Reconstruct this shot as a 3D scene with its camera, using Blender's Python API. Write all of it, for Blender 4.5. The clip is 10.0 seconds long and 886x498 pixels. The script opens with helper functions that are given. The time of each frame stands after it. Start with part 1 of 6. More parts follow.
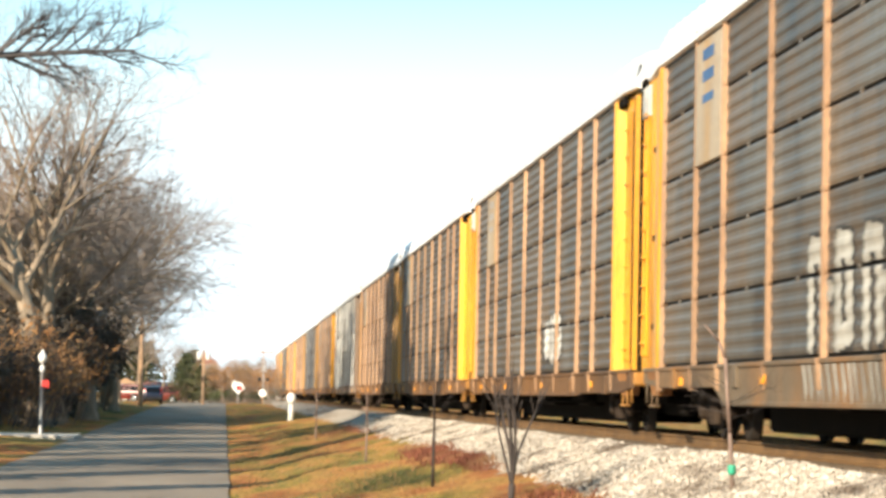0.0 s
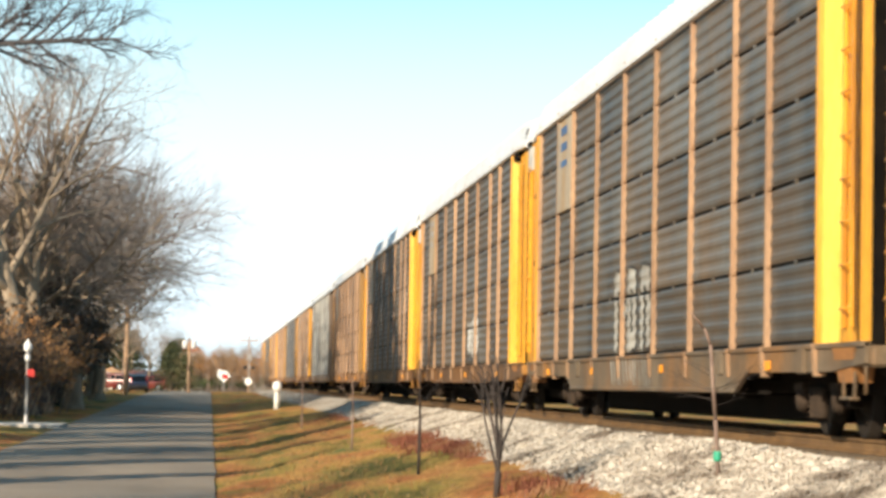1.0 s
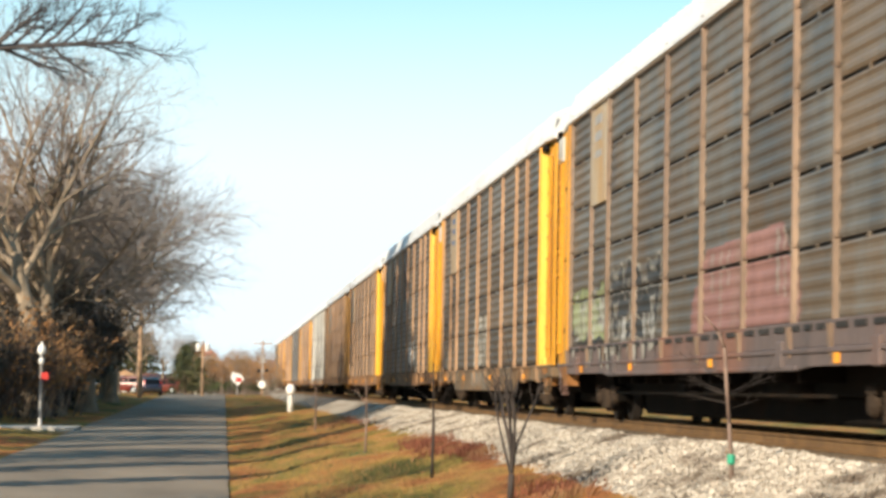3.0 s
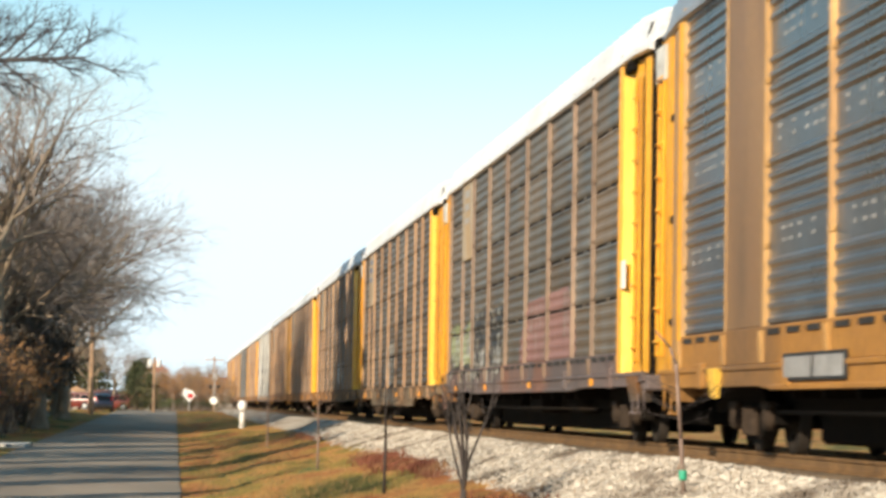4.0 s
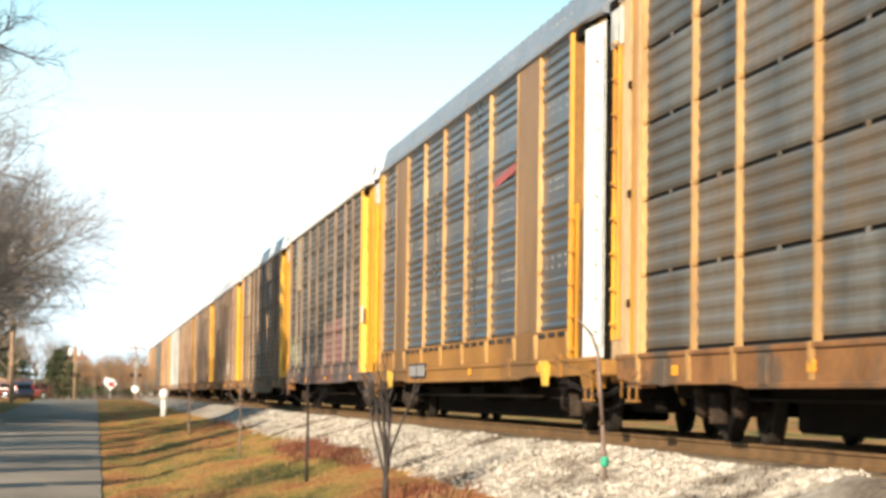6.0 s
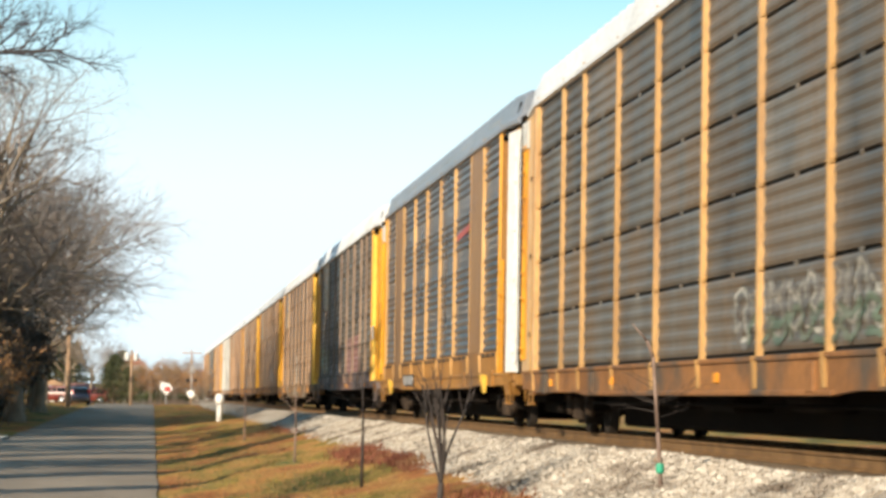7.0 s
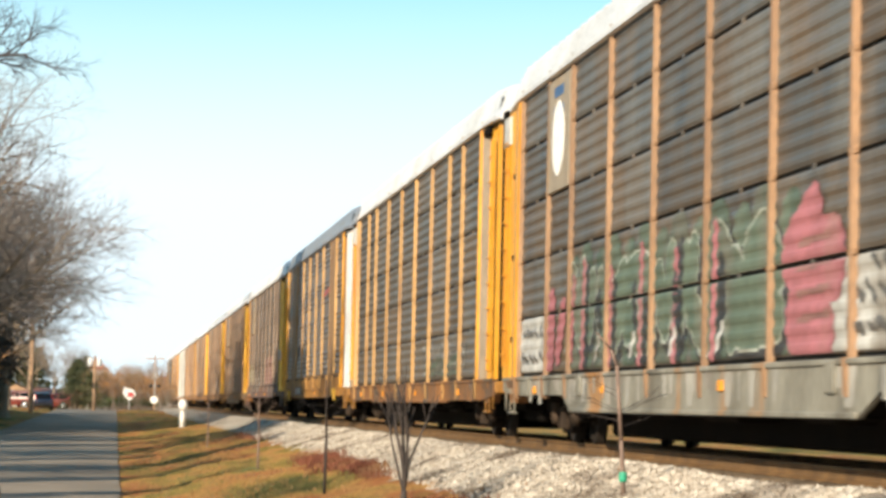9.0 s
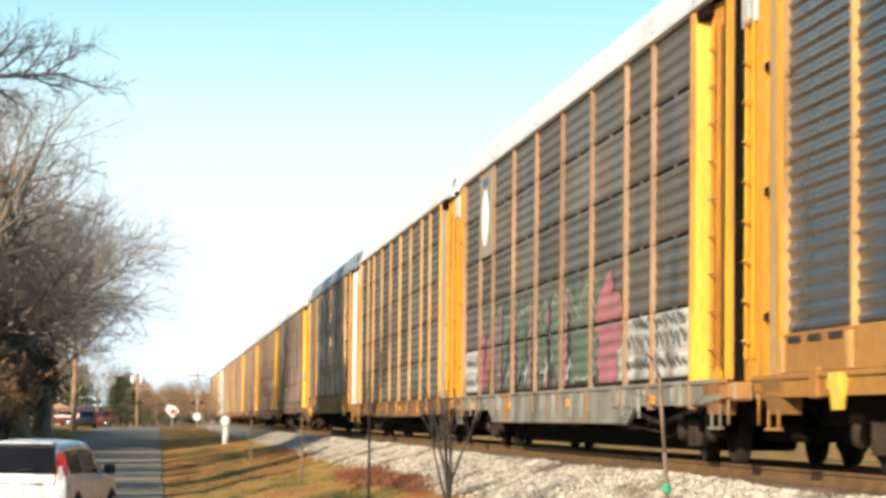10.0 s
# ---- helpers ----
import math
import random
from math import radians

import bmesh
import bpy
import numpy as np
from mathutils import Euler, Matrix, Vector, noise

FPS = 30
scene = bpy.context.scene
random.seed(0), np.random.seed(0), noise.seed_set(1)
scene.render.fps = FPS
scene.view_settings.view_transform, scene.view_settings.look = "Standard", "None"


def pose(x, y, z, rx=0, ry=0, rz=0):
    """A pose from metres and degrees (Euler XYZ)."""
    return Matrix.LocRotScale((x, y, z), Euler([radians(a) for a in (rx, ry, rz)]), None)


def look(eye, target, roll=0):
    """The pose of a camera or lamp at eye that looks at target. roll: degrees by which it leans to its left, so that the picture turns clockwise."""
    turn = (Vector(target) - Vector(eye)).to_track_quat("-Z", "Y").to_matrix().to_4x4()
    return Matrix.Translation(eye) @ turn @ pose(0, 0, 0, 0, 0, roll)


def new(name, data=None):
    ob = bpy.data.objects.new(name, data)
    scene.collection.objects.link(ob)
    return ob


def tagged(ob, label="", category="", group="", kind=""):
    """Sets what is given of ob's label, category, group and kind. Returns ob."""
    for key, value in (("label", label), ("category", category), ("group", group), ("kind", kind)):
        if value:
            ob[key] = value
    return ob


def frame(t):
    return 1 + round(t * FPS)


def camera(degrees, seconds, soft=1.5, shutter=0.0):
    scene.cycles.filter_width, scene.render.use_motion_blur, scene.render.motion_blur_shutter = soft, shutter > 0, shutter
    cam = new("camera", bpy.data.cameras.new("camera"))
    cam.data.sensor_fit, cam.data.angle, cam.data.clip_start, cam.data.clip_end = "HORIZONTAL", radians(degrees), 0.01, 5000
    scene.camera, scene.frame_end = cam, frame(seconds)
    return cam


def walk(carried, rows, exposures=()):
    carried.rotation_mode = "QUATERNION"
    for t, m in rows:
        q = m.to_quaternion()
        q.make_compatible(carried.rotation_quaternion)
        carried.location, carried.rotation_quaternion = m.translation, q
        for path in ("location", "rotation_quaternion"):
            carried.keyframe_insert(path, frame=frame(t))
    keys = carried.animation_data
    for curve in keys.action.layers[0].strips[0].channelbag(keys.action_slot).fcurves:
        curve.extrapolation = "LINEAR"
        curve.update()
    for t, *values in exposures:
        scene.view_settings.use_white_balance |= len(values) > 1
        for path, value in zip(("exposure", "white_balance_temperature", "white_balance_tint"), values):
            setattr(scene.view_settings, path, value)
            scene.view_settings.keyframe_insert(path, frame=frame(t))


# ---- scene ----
# Road and railway run along +y. The eye stands over the road's right edge.
cam = camera(20.0, 10.0, soft=3.4, shutter=0.35)
EYE_Z = 2.05


def aim(yaw, pitch, lean):
    """The camera's pose: degrees right of the road, upwards, and of lean to its left."""
    a, b = radians(yaw), radians(pitch)
    way = Vector((math.sin(a) * math.cos(b), math.cos(a) * math.cos(b), math.sin(b)))
    eye = Vector((0, 0, EYE_Z))
    return look(eye, eye + way * 10, lean)


walk(cam, [
    (0, aim(4.896, 3.399, 1.200)),
    (0.5, aim(5.105, 3.441, 1.263)),
    (1, aim(5.237, 3.126, 1.002)),
    (1.5, aim(4.692, 3.240, 1.033)),
    (2, aim(4.582, 3.284, 1.047)),
    (3.5, aim(5.349, 3.157, 0.960)),
    (4, aim(6.013, 3.573, 0.964)),
    (4.5, aim(7.005, 3.819, 1.129)),
    (5, aim(7.650, 3.260, 0.800)),
    (5.5, aim(8.246, 3.256, 0.670)),
    (7, aim(6.530, 3.429, 0.967)),
    (7.5, aim(6.819, 3.299, 0.799)),
    (8, aim(7.074, 3.377, 1.094)),
    (8.5, aim(7.378, 3.464, 1.371)),
    (9, aim(7.335, 3.613, 1.306)),
    (9.5, aim(6.984, 3.679, 0.953)),
    (10, aim(6.403, 3.909, 0.660)),
], exposures=[(0.0, 1.08), (0.5, 1.05), (1.0, 0.76), (2.0, 0.7), (4.5, 0.66), (5.0, 0.95), (5.5, 1.0), (6.2, 0.82), (7.0, 0.66), (9.0, 0.71), (9.5, 0.78), (10.0, 0.73)])

# ---- light ----
SUN_TO = Vector((-0.62, -0.78, 0)).normalized() * math.cos(radians(24)) + Vector((0, 0, math.sin(radians(24))))
world = bpy.data.worlds.new("sky")
scene.world = world
world.use_nodes = True
wn = world.node_tree
sky = wn.nodes.new("ShaderNodeTexSky")
sky.sky_type = "NISHITA"
sky.sun_disc = False
sky.sun_elevation = radians(24)
sky.sun_rotation = radians(218.5)
sky.air_density, sky.dust_density, sky.ozone_density = 1.0, 0.6, 1.0
# pale haze that thickens towards the horizon
geo, sep, mr, hz = (wn.nodes.new(k) for k in ("ShaderNodeTexCoord", "ShaderNodeSeparateXYZ", "ShaderNodeMapRange", "ShaderNodeMix"))
wn.links.new(geo.outputs["Generated"], sep.inputs[0])
wn.links.new(sep.outputs["Z"], mr.inputs[0])
mr.inputs[1].default_value, mr.inputs[2].default_value, mr.inputs[3].default_value, mr.inputs[4].default_value = 0.083, 0.19, 1.0, 0.12
hz.data_type = "RGBA"
wn.links.new(mr.outputs[0], hz.inputs["Factor"])
clear = wn.nodes.new("ShaderNodeHueSaturation")
clear.inputs["Hue"].default_value = 0.475
clear.inputs["Saturation"].default_value, clear.inputs["Value"].default_value = 1.7, 1.25
wn.links.new(sky.outputs[0], clear.inputs["Color"])
wn.links.new(clear.outputs[0], hz.inputs["A"])
hz.inputs["B"].default_value = (8.0, 9.6, 10.4, 1)
wn.links.new(hz.outputs["Result"], wn.nodes["Background"].inputs[0])
wn.nodes["Background"].inputs[1].default_value = 0.075
sun = new("sun", bpy.data.lights.new("sun", "SUN"))
sun.data.energy = 5.0
sun.data.angle = radians(0.5)
sun.data.color = (1.0, 0.86, 0.66)
sun.matrix_world = look((0, 0, 60), Vector((0, 0, 60)) - SUN_TO)

# ---- materials ----
def surf(name, dark, light, scale=3.0, rough=0.7, metal=0.0, bump=0.3, fine=40.0, stain=None, stain_scale=0.6,
         stretch=(1, 1, 1), vary=0.12, spec=0.4, stain_at=(0.5, 0.72)):
    """A worn surface: two scales of grain, stains of another colour, relief, and some change from piece to piece."""
    m = bpy.data.materials.new(name)
    m.use_nodes = True
    n, ln = m.node_tree.nodes, m.node_tree.links.new
    b = n["Principled BSDF"]
    tc, mp = n.new("ShaderNodeTexCoord"), n.new("ShaderNodeMapping")
    mp.inputs["Scale"].default_value = stretch
    info = n.new("ShaderNodeObjectInfo")
    off = n.new("ShaderNodeVectorMath")
    off.operation = "MULTIPLY_ADD"
    ln(tc.outputs["Object"], off.inputs[0])
    off.inputs[1].default_value = (1, 1, 1)
    shift = n.new("ShaderNodeMath")
    shift.operation = "MULTIPLY"
    shift.inputs[1].default_value = 37.0
    ln(info.outputs["Random"], shift.inputs[0])
    ln(shift.outputs[0], off.inputs[2])
    ln(off.outputs[0], mp.inputs[0])

    def noise_at(s, detail=5.0):
        t = n.new("ShaderNodeTexNoise")
        t.inputs["Scale"].default_value, t.inputs["Detail"].default_value = s, detail
        ln(mp.outputs[0], t.inputs["Vector"])
        return t
    coarse, grain = noise_at(scale), noise_at(fine, 3.0)
    ramp = n.new("ShaderNodeValToRGB")
    ramp.color_ramp.elements[0].position, ramp.color_ramp.elements[1].position = 0.32, 0.68
    ramp.color_ramp.elements[0].color, ramp.color_ramp.elements[1].color = (*dark, 1), (*light, 1)
    ln(coarse.outputs[0], ramp.inputs[0])
    col = ramp.outputs[0]
    if stain:
        sn, sr, mx = noise_at(stain_scale, 6.0), n.new("ShaderNodeMapRange"), n.new("ShaderNodeMix")
        sr.inputs[1].default_value, sr.inputs[2].default_value = stain_at
        mx.data_type = "RGBA"
        ln(sn.outputs[0], sr.inputs[0])
        ln(sr.outputs[0], mx.inputs["Factor"])
        ln(col, mx.inputs["A"])
        mx.inputs["B"].default_value = (*stain, 1)
        col = mx.outputs["Result"]
    hsv = n.new("ShaderNodeHueSaturation")
    mr, ad = n.new("ShaderNodeMapRange"), n.new("ShaderNodeMath")
    mr.inputs[3].default_value, mr.inputs[4].default_value = 1 - vary, 1 + vary
    ln(info.outputs["Random"], mr.inputs[0])
    gr = n.new("ShaderNodeMapRange")
    gr.inputs[1].default_value, gr.inputs[2].default_value = 0.3, 0.7
    gr.inputs[3].default_value, gr.inputs[4].default_value = 0.82, 1.18
    ln(grain.outputs[0], gr.inputs[0])
    ad.operation = "MULTIPLY"
    ln(mr.outputs[0], ad.inputs[0])
    ln(gr.outputs[0], ad.inputs[1])
    ln(ad.outputs[0], hsv.inputs["Value"])
    ln(col, hsv.inputs["Color"])
    ln(hsv.outputs[0], b.inputs["Base Color"])
    b.inputs["Metallic"].default_value = metal
    b.inputs["Specular IOR Level"].default_value = spec
    rr = n.new("ShaderNodeMapRange")
    rr.inputs[3].default_value, rr.inputs[4].default_value = max(rough - 0.12, 0.05), min(rough + 0.12, 1)
    ln(coarse.outputs[0], rr.inputs[0])
    ln(rr.outputs[0], b.inputs["Roughness"])
    if bump:
        bp = n.new("ShaderNodeBump")
        bp.inputs["Strength"].default_value, bp.inputs["Distance"].default_value = bump, 0.02
        ln(grain.outputs[0], bp.inputs["Height"])
        ln(bp.outputs[0], b.inputs["Normal"])
    return m


def glass(name, tint=(0.006, 0.007, 0.009)):
    m = bpy.data.materials.new(name)
    m.use_nodes = True
    b = m.node_tree.nodes["Principled BSDF"]
    b.inputs["Base Color"].default_value = (*tint, 1)
    b.inputs["Roughness"].default_value = 0.04
    b.inputs["Specular IOR Level"].default_value = 0.15
    return m


GREY_STEEL = surf("weathered_galvanised_steel", (0.07, 0.064, 0.057), (0.155, 0.142, 0.122), 1.1, 0.46, 0.22, 0.2, 14, (0.14, 0.102, 0.068), 0.8, (1, 1, 0.16), 0.28, stain_at=(0.46, 0.68))
DARK_STEEL = surf("dark_galvanised_steel", (0.06, 0.06, 0.062), (0.12, 0.118, 0.115), 1.0, 0.5, 0.2, 0.2, 14, (0.08, 0.064, 0.05), 0.3, (1, 1, 0.35), 0.2)
TAN_STEEL = surf("tan_weathered_steel", (0.15, 0.1, 0.068), (0.26, 0.18, 0.125), 1.2, 0.55, 0.1, 0.2, 14, (0.12, 0.08, 0.06), 0.4, (1, 1, 0.35), 0.2)
BLUE_STEEL = surf("blue_grey_steel", (0.062, 0.075, 0.092), (0.13, 0.15, 0.172), 0.9, 0.3, 0.5, 0.2, 14, (0.14, 0.125, 0.11), 0.35, (1, 1, 0.3), 0.15)
BLUE_ROOF = surf("dull_blue_grey_roof", (0.2, 0.22, 0.25), (0.3, 0.32, 0.36), 0.8, 0.45, 0.3, 0.2, 12)
YELLOW_CLEAN = surf("clean_yellow_paint", (0.78, 0.44, 0.05), (0.85, 0.54, 0.1), 1.3, 0.4, 0, 0.15, 25, (0.6, 0.3, 0.03), 0.9, (1, 1, 0.2))
SPRAY_GREEN_PALE = surf("pale_green_spray_paint", (0.2, 0.24, 0.1), (0.32, 0.36, 0.18), 1.6, 0.6, 0.0, 0.15, 20, (0.16, 0.13, 0.1), 0.8, (1, 1, 0.4))
YELLOW = surf("railway_yellow_paint", (0.56, 0.245, 0.016), (0.75, 0.37, 0.03), 1.6, 0.45, 0, 0.15, 25, (0.3, 0.12, 0.02), 1.3, (1, 1, 0.15), 0.15, stain_at=(0.48, 0.7))
YELLOW_DULL = surf("grimy_ochre_end_paint", (0.26, 0.14, 0.045), (0.4, 0.22, 0.07), 1.6, 0.55, 0, 0.15, 25, (0.16, 0.1, 0.05), 1.1, (1, 1, 0.15), 0.2)
SILL_BROWN = surf("grimy_yellow_sill_paint", (0.125, 0.057, 0.018), (0.22, 0.102, 0.031), 1.0, 0.6, 0, 0.25, 20, (0.08, 0.05, 0.03), 0.5, (1, 0.6, 0.5))
SILL_TAN = surf("tan_yellow_sill_paint", (0.26, 0.117, 0.024), (0.355, 0.17, 0.037), 0.8, 0.55, 0, 0.2, 20, (0.17, 0.09, 0.035), 0.5, (1, 0.6, 0.4))
SILL_PALE = surf("chalky_sprayed_sill_paint", (0.14, 0.128, 0.1), (0.29, 0.275, 0.225), 1.3, 0.6, 0, 0.25, 20, (0.36, 0.17, 0.05), 0.8, (1, 0.8, 0.3), stain_at=(0.54, 0.64))
SILL_MAUVE = surf("sprayed_mauve_grey_sill_paint", (0.085, 0.07, 0.068), (0.17, 0.125, 0.115), 1.2, 0.6, 0, 0.25, 20, (0.2, 0.1, 0.07), 0.8, (1, 0.8, 0.3), stain_at=(0.5, 0.66))
SILL_RUST = surf("blotched_orange_sill_paint", (0.165, 0.07, 0.022), (0.31, 0.138, 0.044), 1.8, 0.6, 0, 0.25, 20, (0.09, 0.065, 0.045), 1.4, (1, 0.6, 0.5), stain_at=(0.5, 0.62))
SILL_GREY = surf("greyish_painted_sill", (0.08, 0.058, 0.036), (0.17, 0.124, 0.078), 1.3, 0.6, 0, 0.25, 20, (0.2, 0.1, 0.035), 0.9, (1, 0.6, 0.4), stain_at=(0.48, 0.66))
RIB_TAN = surf("rusty_tan_post_paint", (0.25, 0.142, 0.075), (0.38, 0.232, 0.13), 1.5, 0.6, 0, 0.2, 25, (0.17, 0.1, 0.06), 0.9, (1, 1, 0.4), 0.2)
PLATE_TAN = surf("tan_end_plate", (0.3, 0.17, 0.06), (0.44, 0.27, 0.11), 0.9, 0.55, 0, 0.2, 20, (0.2, 0.12, 0.06), 0.7, (1, 1, 0.25), stain_at=(0.5, 0.7))
PLATE_PEACH = surf("faded_peach_end_plate", (0.44, 0.28, 0.14), (0.58, 0.4, 0.22), 0.9, 0.55, 0, 0.2, 20, (0.34, 0.18, 0.06), 0.7, (1, 1, 0.25), stain_at=(0.52, 0.7))
RIB_GOLD = surf("ochre_post_paint", (0.36, 0.2, 0.065), (0.52, 0.31, 0.12), 1.5, 0.5, 0, 0.2, 25, (0.22, 0.12, 0.055), 1.1, (1, 1, 0.3), 0.15)
PLATE_GREY = surf("grey_tan_end_plate", (0.2, 0.155, 0.11), (0.31, 0.25, 0.18), 0.9, 0.55, 0, 0.2, 20, (0.36, 0.2, 0.05), 0.7, (1, 1, 0.25), stain_at=(0.52, 0.7))
RIB_BROWN = surf("broad_brown_post_paint", (0.2, 0.11, 0.05), (0.29, 0.17, 0.08), 1.2, 0.5, 0, 0.2, 25, (0.13, 0.08, 0.045), 0.6, (1, 1, 0.3))
ROOF_STEEL = surf("pale_galvanised_roof", (0.58, 0.58, 0.585), (0.75, 0.745, 0.74), 0.8, 0.45, 0.1, 0.2, 12, (0.55, 0.52, 0.48), 0.3)
# Grimy steel; the same black also stands in for shade between the cars.
BLACK_STEEL_SHADE = surf("grimy_black_steel_and_gap_shade", (0.005, 0.0043, 0.0038), (0.012, 0.01, 0.008), 2.5, 0.9, 0, 0.3, 30, (0.015, 0.01, 0.007), 1.0, spec=0.06)
DUSTY_IRON = surf("dusty_rusty_cast_iron", (0.02, 0.014, 0.01), (0.06, 0.041, 0.028), 5, 0.85, 0, 0.4, 30, (0.04, 0.028, 0.02), 2.0, spec=0.15)
# Near-black in place of the shade inside cars and slots.
INNER_SHADE = surf("unlit_inside_shade", (0.015, 0.014, 0.013), (0.03, 0.028, 0.026), 1.5, 0.8, 0, 0.1, 20)
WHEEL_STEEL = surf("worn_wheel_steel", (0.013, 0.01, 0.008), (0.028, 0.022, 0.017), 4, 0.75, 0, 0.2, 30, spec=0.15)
RAIL_RUST = surf("rusty_rail_steel", (0.11, 0.06, 0.024), (0.2, 0.112, 0.045), 3, 0.75, 0, 0.3, 40)
TIE_WOOD = surf("creosoted_tie_wood", (0.06, 0.045, 0.03), (0.15, 0.11, 0.075), 3, 0.9, 0, 0.6, 30, (0.2, 0.14, 0.08), 1.5)
WHITE_PAINT = surf("chalky_white_paint", (0.66, 0.65, 0.62), (0.8, 0.79, 0.76), 3, 0.6, 0, 0.1, 30)
PLACARD = surf("faded_tan_placard", (0.25, 0.2, 0.14), (0.36, 0.3, 0.22), 1.4, 0.55, 0, 0.1, 25, (0.34, 0.2, 0.07), 0.9, (1, 1, 0.4))
BLUE_PAINT = surf("dull_blue_paint", (0.04, 0.09, 0.2), (0.06, 0.14, 0.28), 3, 0.6, 0, 0.1, 30)
SPRAY_WHITE = surf("faded_white_spray_paint", (0.38, 0.38, 0.36), (0.58, 0.57, 0.53), 2.2, 0.6, 0.0, 0.15, 20, (0.25, 0.22, 0.18), 0.9, (1, 1, 0.4))
SPRAY_PINK = surf("faded_pink_spray_paint", (0.3, 0.11, 0.12), (0.44, 0.16, 0.18), 1.6, 0.6, 0.0, 0.15, 20, (0.24, 0.16, 0.13), 0.8, (1, 1, 0.4))
SPRAY_GREEN = surf("dull_green_spray_paint", (0.07, 0.1, 0.07), (0.15, 0.19, 0.135), 1.6, 0.6, 0.0, 0.15, 20, (0.14, 0.13, 0.1), 0.8, (1, 1, 0.4))
SPRAY_GREEN_DARK = surf("dark_green_spray_paint", (0.05, 0.07, 0.05), (0.11, 0.14, 0.1), 1.6, 0.6, 0.0, 0.15, 20, (0.12, 0.1, 0.08), 0.8, (1, 1, 0.4))
SPRAY_PALE = surf("pale_grey_green_spray_paint", (0.24, 0.27, 0.22), (0.4, 0.42, 0.36), 2.2, 0.6, 0.0, 0.15, 20, (0.2, 0.18, 0.14), 0.9, (1, 1, 0.4))
SPRAY_BLACK = surf("black_spray_paint", (0.02, 0.02, 0.02), (0.05, 0.05, 0.05), 1.6, 0.6, 0.0, 0.15, 20)
SPRAY_GREY = surf("dirty_white_spray_paint", (0.24, 0.23, 0.2), (0.42, 0.4, 0.35), 2.2, 0.6, 0.0, 0.15, 20, (0.17, 0.14, 0.11), 0.9, (1, 1, 0.4))
SPRAY_DARK = surf("faded_dark_spray_paint", (0.07, 0.07, 0.065), (0.16, 0.15, 0.14), 1.6, 0.6, 0.0, 0.15, 20)
SPRAY_DULL = surf("dull_mauve_spray_paint", (0.2, 0.1, 0.09), (0.3, 0.16, 0.14), 1.6, 0.6, 0.0, 0.15, 20, (0.18, 0.14, 0.11), 0.7, (1, 1, 0.4))
RED_STRIPE = surf("faded_red_paint", (0.3, 0.07, 0.065), (0.44, 0.12, 0.11), 2, 0.6, 0, 0.1, 20, (0.2, 0.12, 0.11), 0.9)
ORANGE_MARK = surf("orange_reflector_plate", (0.7, 0.26, 0.02), (0.85, 0.36, 0.03), 3, 0.4, 0, 0.1, 30)
ASPHALT = surf("worn_grey_asphalt", (0.17, 0.134, 0.1), (0.28, 0.224, 0.168), 0.35, 0.9, 0, 0.6, 60, (0.25, 0.225, 0.185), 0.12, (1, 0.35, 1), 0)
CONCRETE = surf("pale_concrete", (0.36, 0.33, 0.29), (0.5, 0.46, 0.41), 1.2, 0.85, 0, 0.3, 40)
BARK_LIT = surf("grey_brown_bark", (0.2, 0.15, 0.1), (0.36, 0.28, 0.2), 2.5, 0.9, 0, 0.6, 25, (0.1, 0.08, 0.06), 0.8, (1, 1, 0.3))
TWIG = surf("grey_brown_twigs", (0.15, 0.12, 0.105), (0.285, 0.24, 0.205), 0.5, 0.85, 0, 0.0, 8, (0.22, 0.14, 0.085), 0.14)
# Darker copy of the twigs, with shade put into the colour.
TWIG_SHADED = surf("shaded_grey_twigs", (0.05, 0.045, 0.045), (0.1, 0.09, 0.09), 0.7, 0.85, 0, 0.0, 8)
DRY_LEAF = surf("dry_brown_leaves", (0.22, 0.1, 0.035), (0.4, 0.21, 0.08), 0.8, 0.85, 0, 0.0, 9, (0.12, 0.1, 0.05), 0.3)
RED_LEAF = surf("reddish_dead_weeds", (0.11, 0.035, 0.02), (0.2, 0.07, 0.035), 1.2, 0.85, 0, 0.0, 9, (0.24, 0.15, 0.07), 0.5)
# Withered leaves, darkened for the shade under the trees.
SHADED_LEAF = surf("shaded_withered_leaves", (0.04, 0.033, 0.025), (0.09, 0.07, 0.05), 0.8, 0.85, 0, 0.0, 9, (0.13, 0.07, 0.035), 0.3)
GREEN_LEAF = surf("dull_green_leaves", (0.05, 0.075, 0.025), (0.1, 0.13, 0.045), 1.0, 0.8, 0, 0.0, 9, (0.14, 0.12, 0.05), 0.4)
PINE = surf("dark_evergreen_needles", (0.035, 0.045, 0.02), (0.09, 0.1, 0.04), 0.8, 0.8, 0, 0.0, 9, (0.14, 0.11, 0.04), 0.3)
SAPLING_BARK = surf("thin_grey_sapling_bark", (0.15, 0.1, 0.08), (0.27, 0.19, 0.15), 5, 0.85, 0, 0.3, 40)
SAPLING_DARK = surf("dark_sapling_bark", (0.025, 0.02, 0.018), (0.055, 0.043, 0.038), 5, 0.85, 0, 0.3, 40)
GREEN_TAPE = surf("green_plastic_tie", (0.02, 0.2, 0.12), (0.03, 0.3, 0.18), 5, 0.5, 0, 0, 30)
POLE_WOOD = surf("tan_pole_wood", (0.3, 0.18, 0.1), (0.44, 0.28, 0.17), 2, 0.85, 0, 0.4, 30, (0.2, 0.13, 0.08), 1, (1, 1, 0.15))
GREY_METAL = surf("grey_painted_metal", (0.3, 0.29, 0.28), (0.42, 0.41, 0.4), 3, 0.5, 0.4, 0.1, 30)
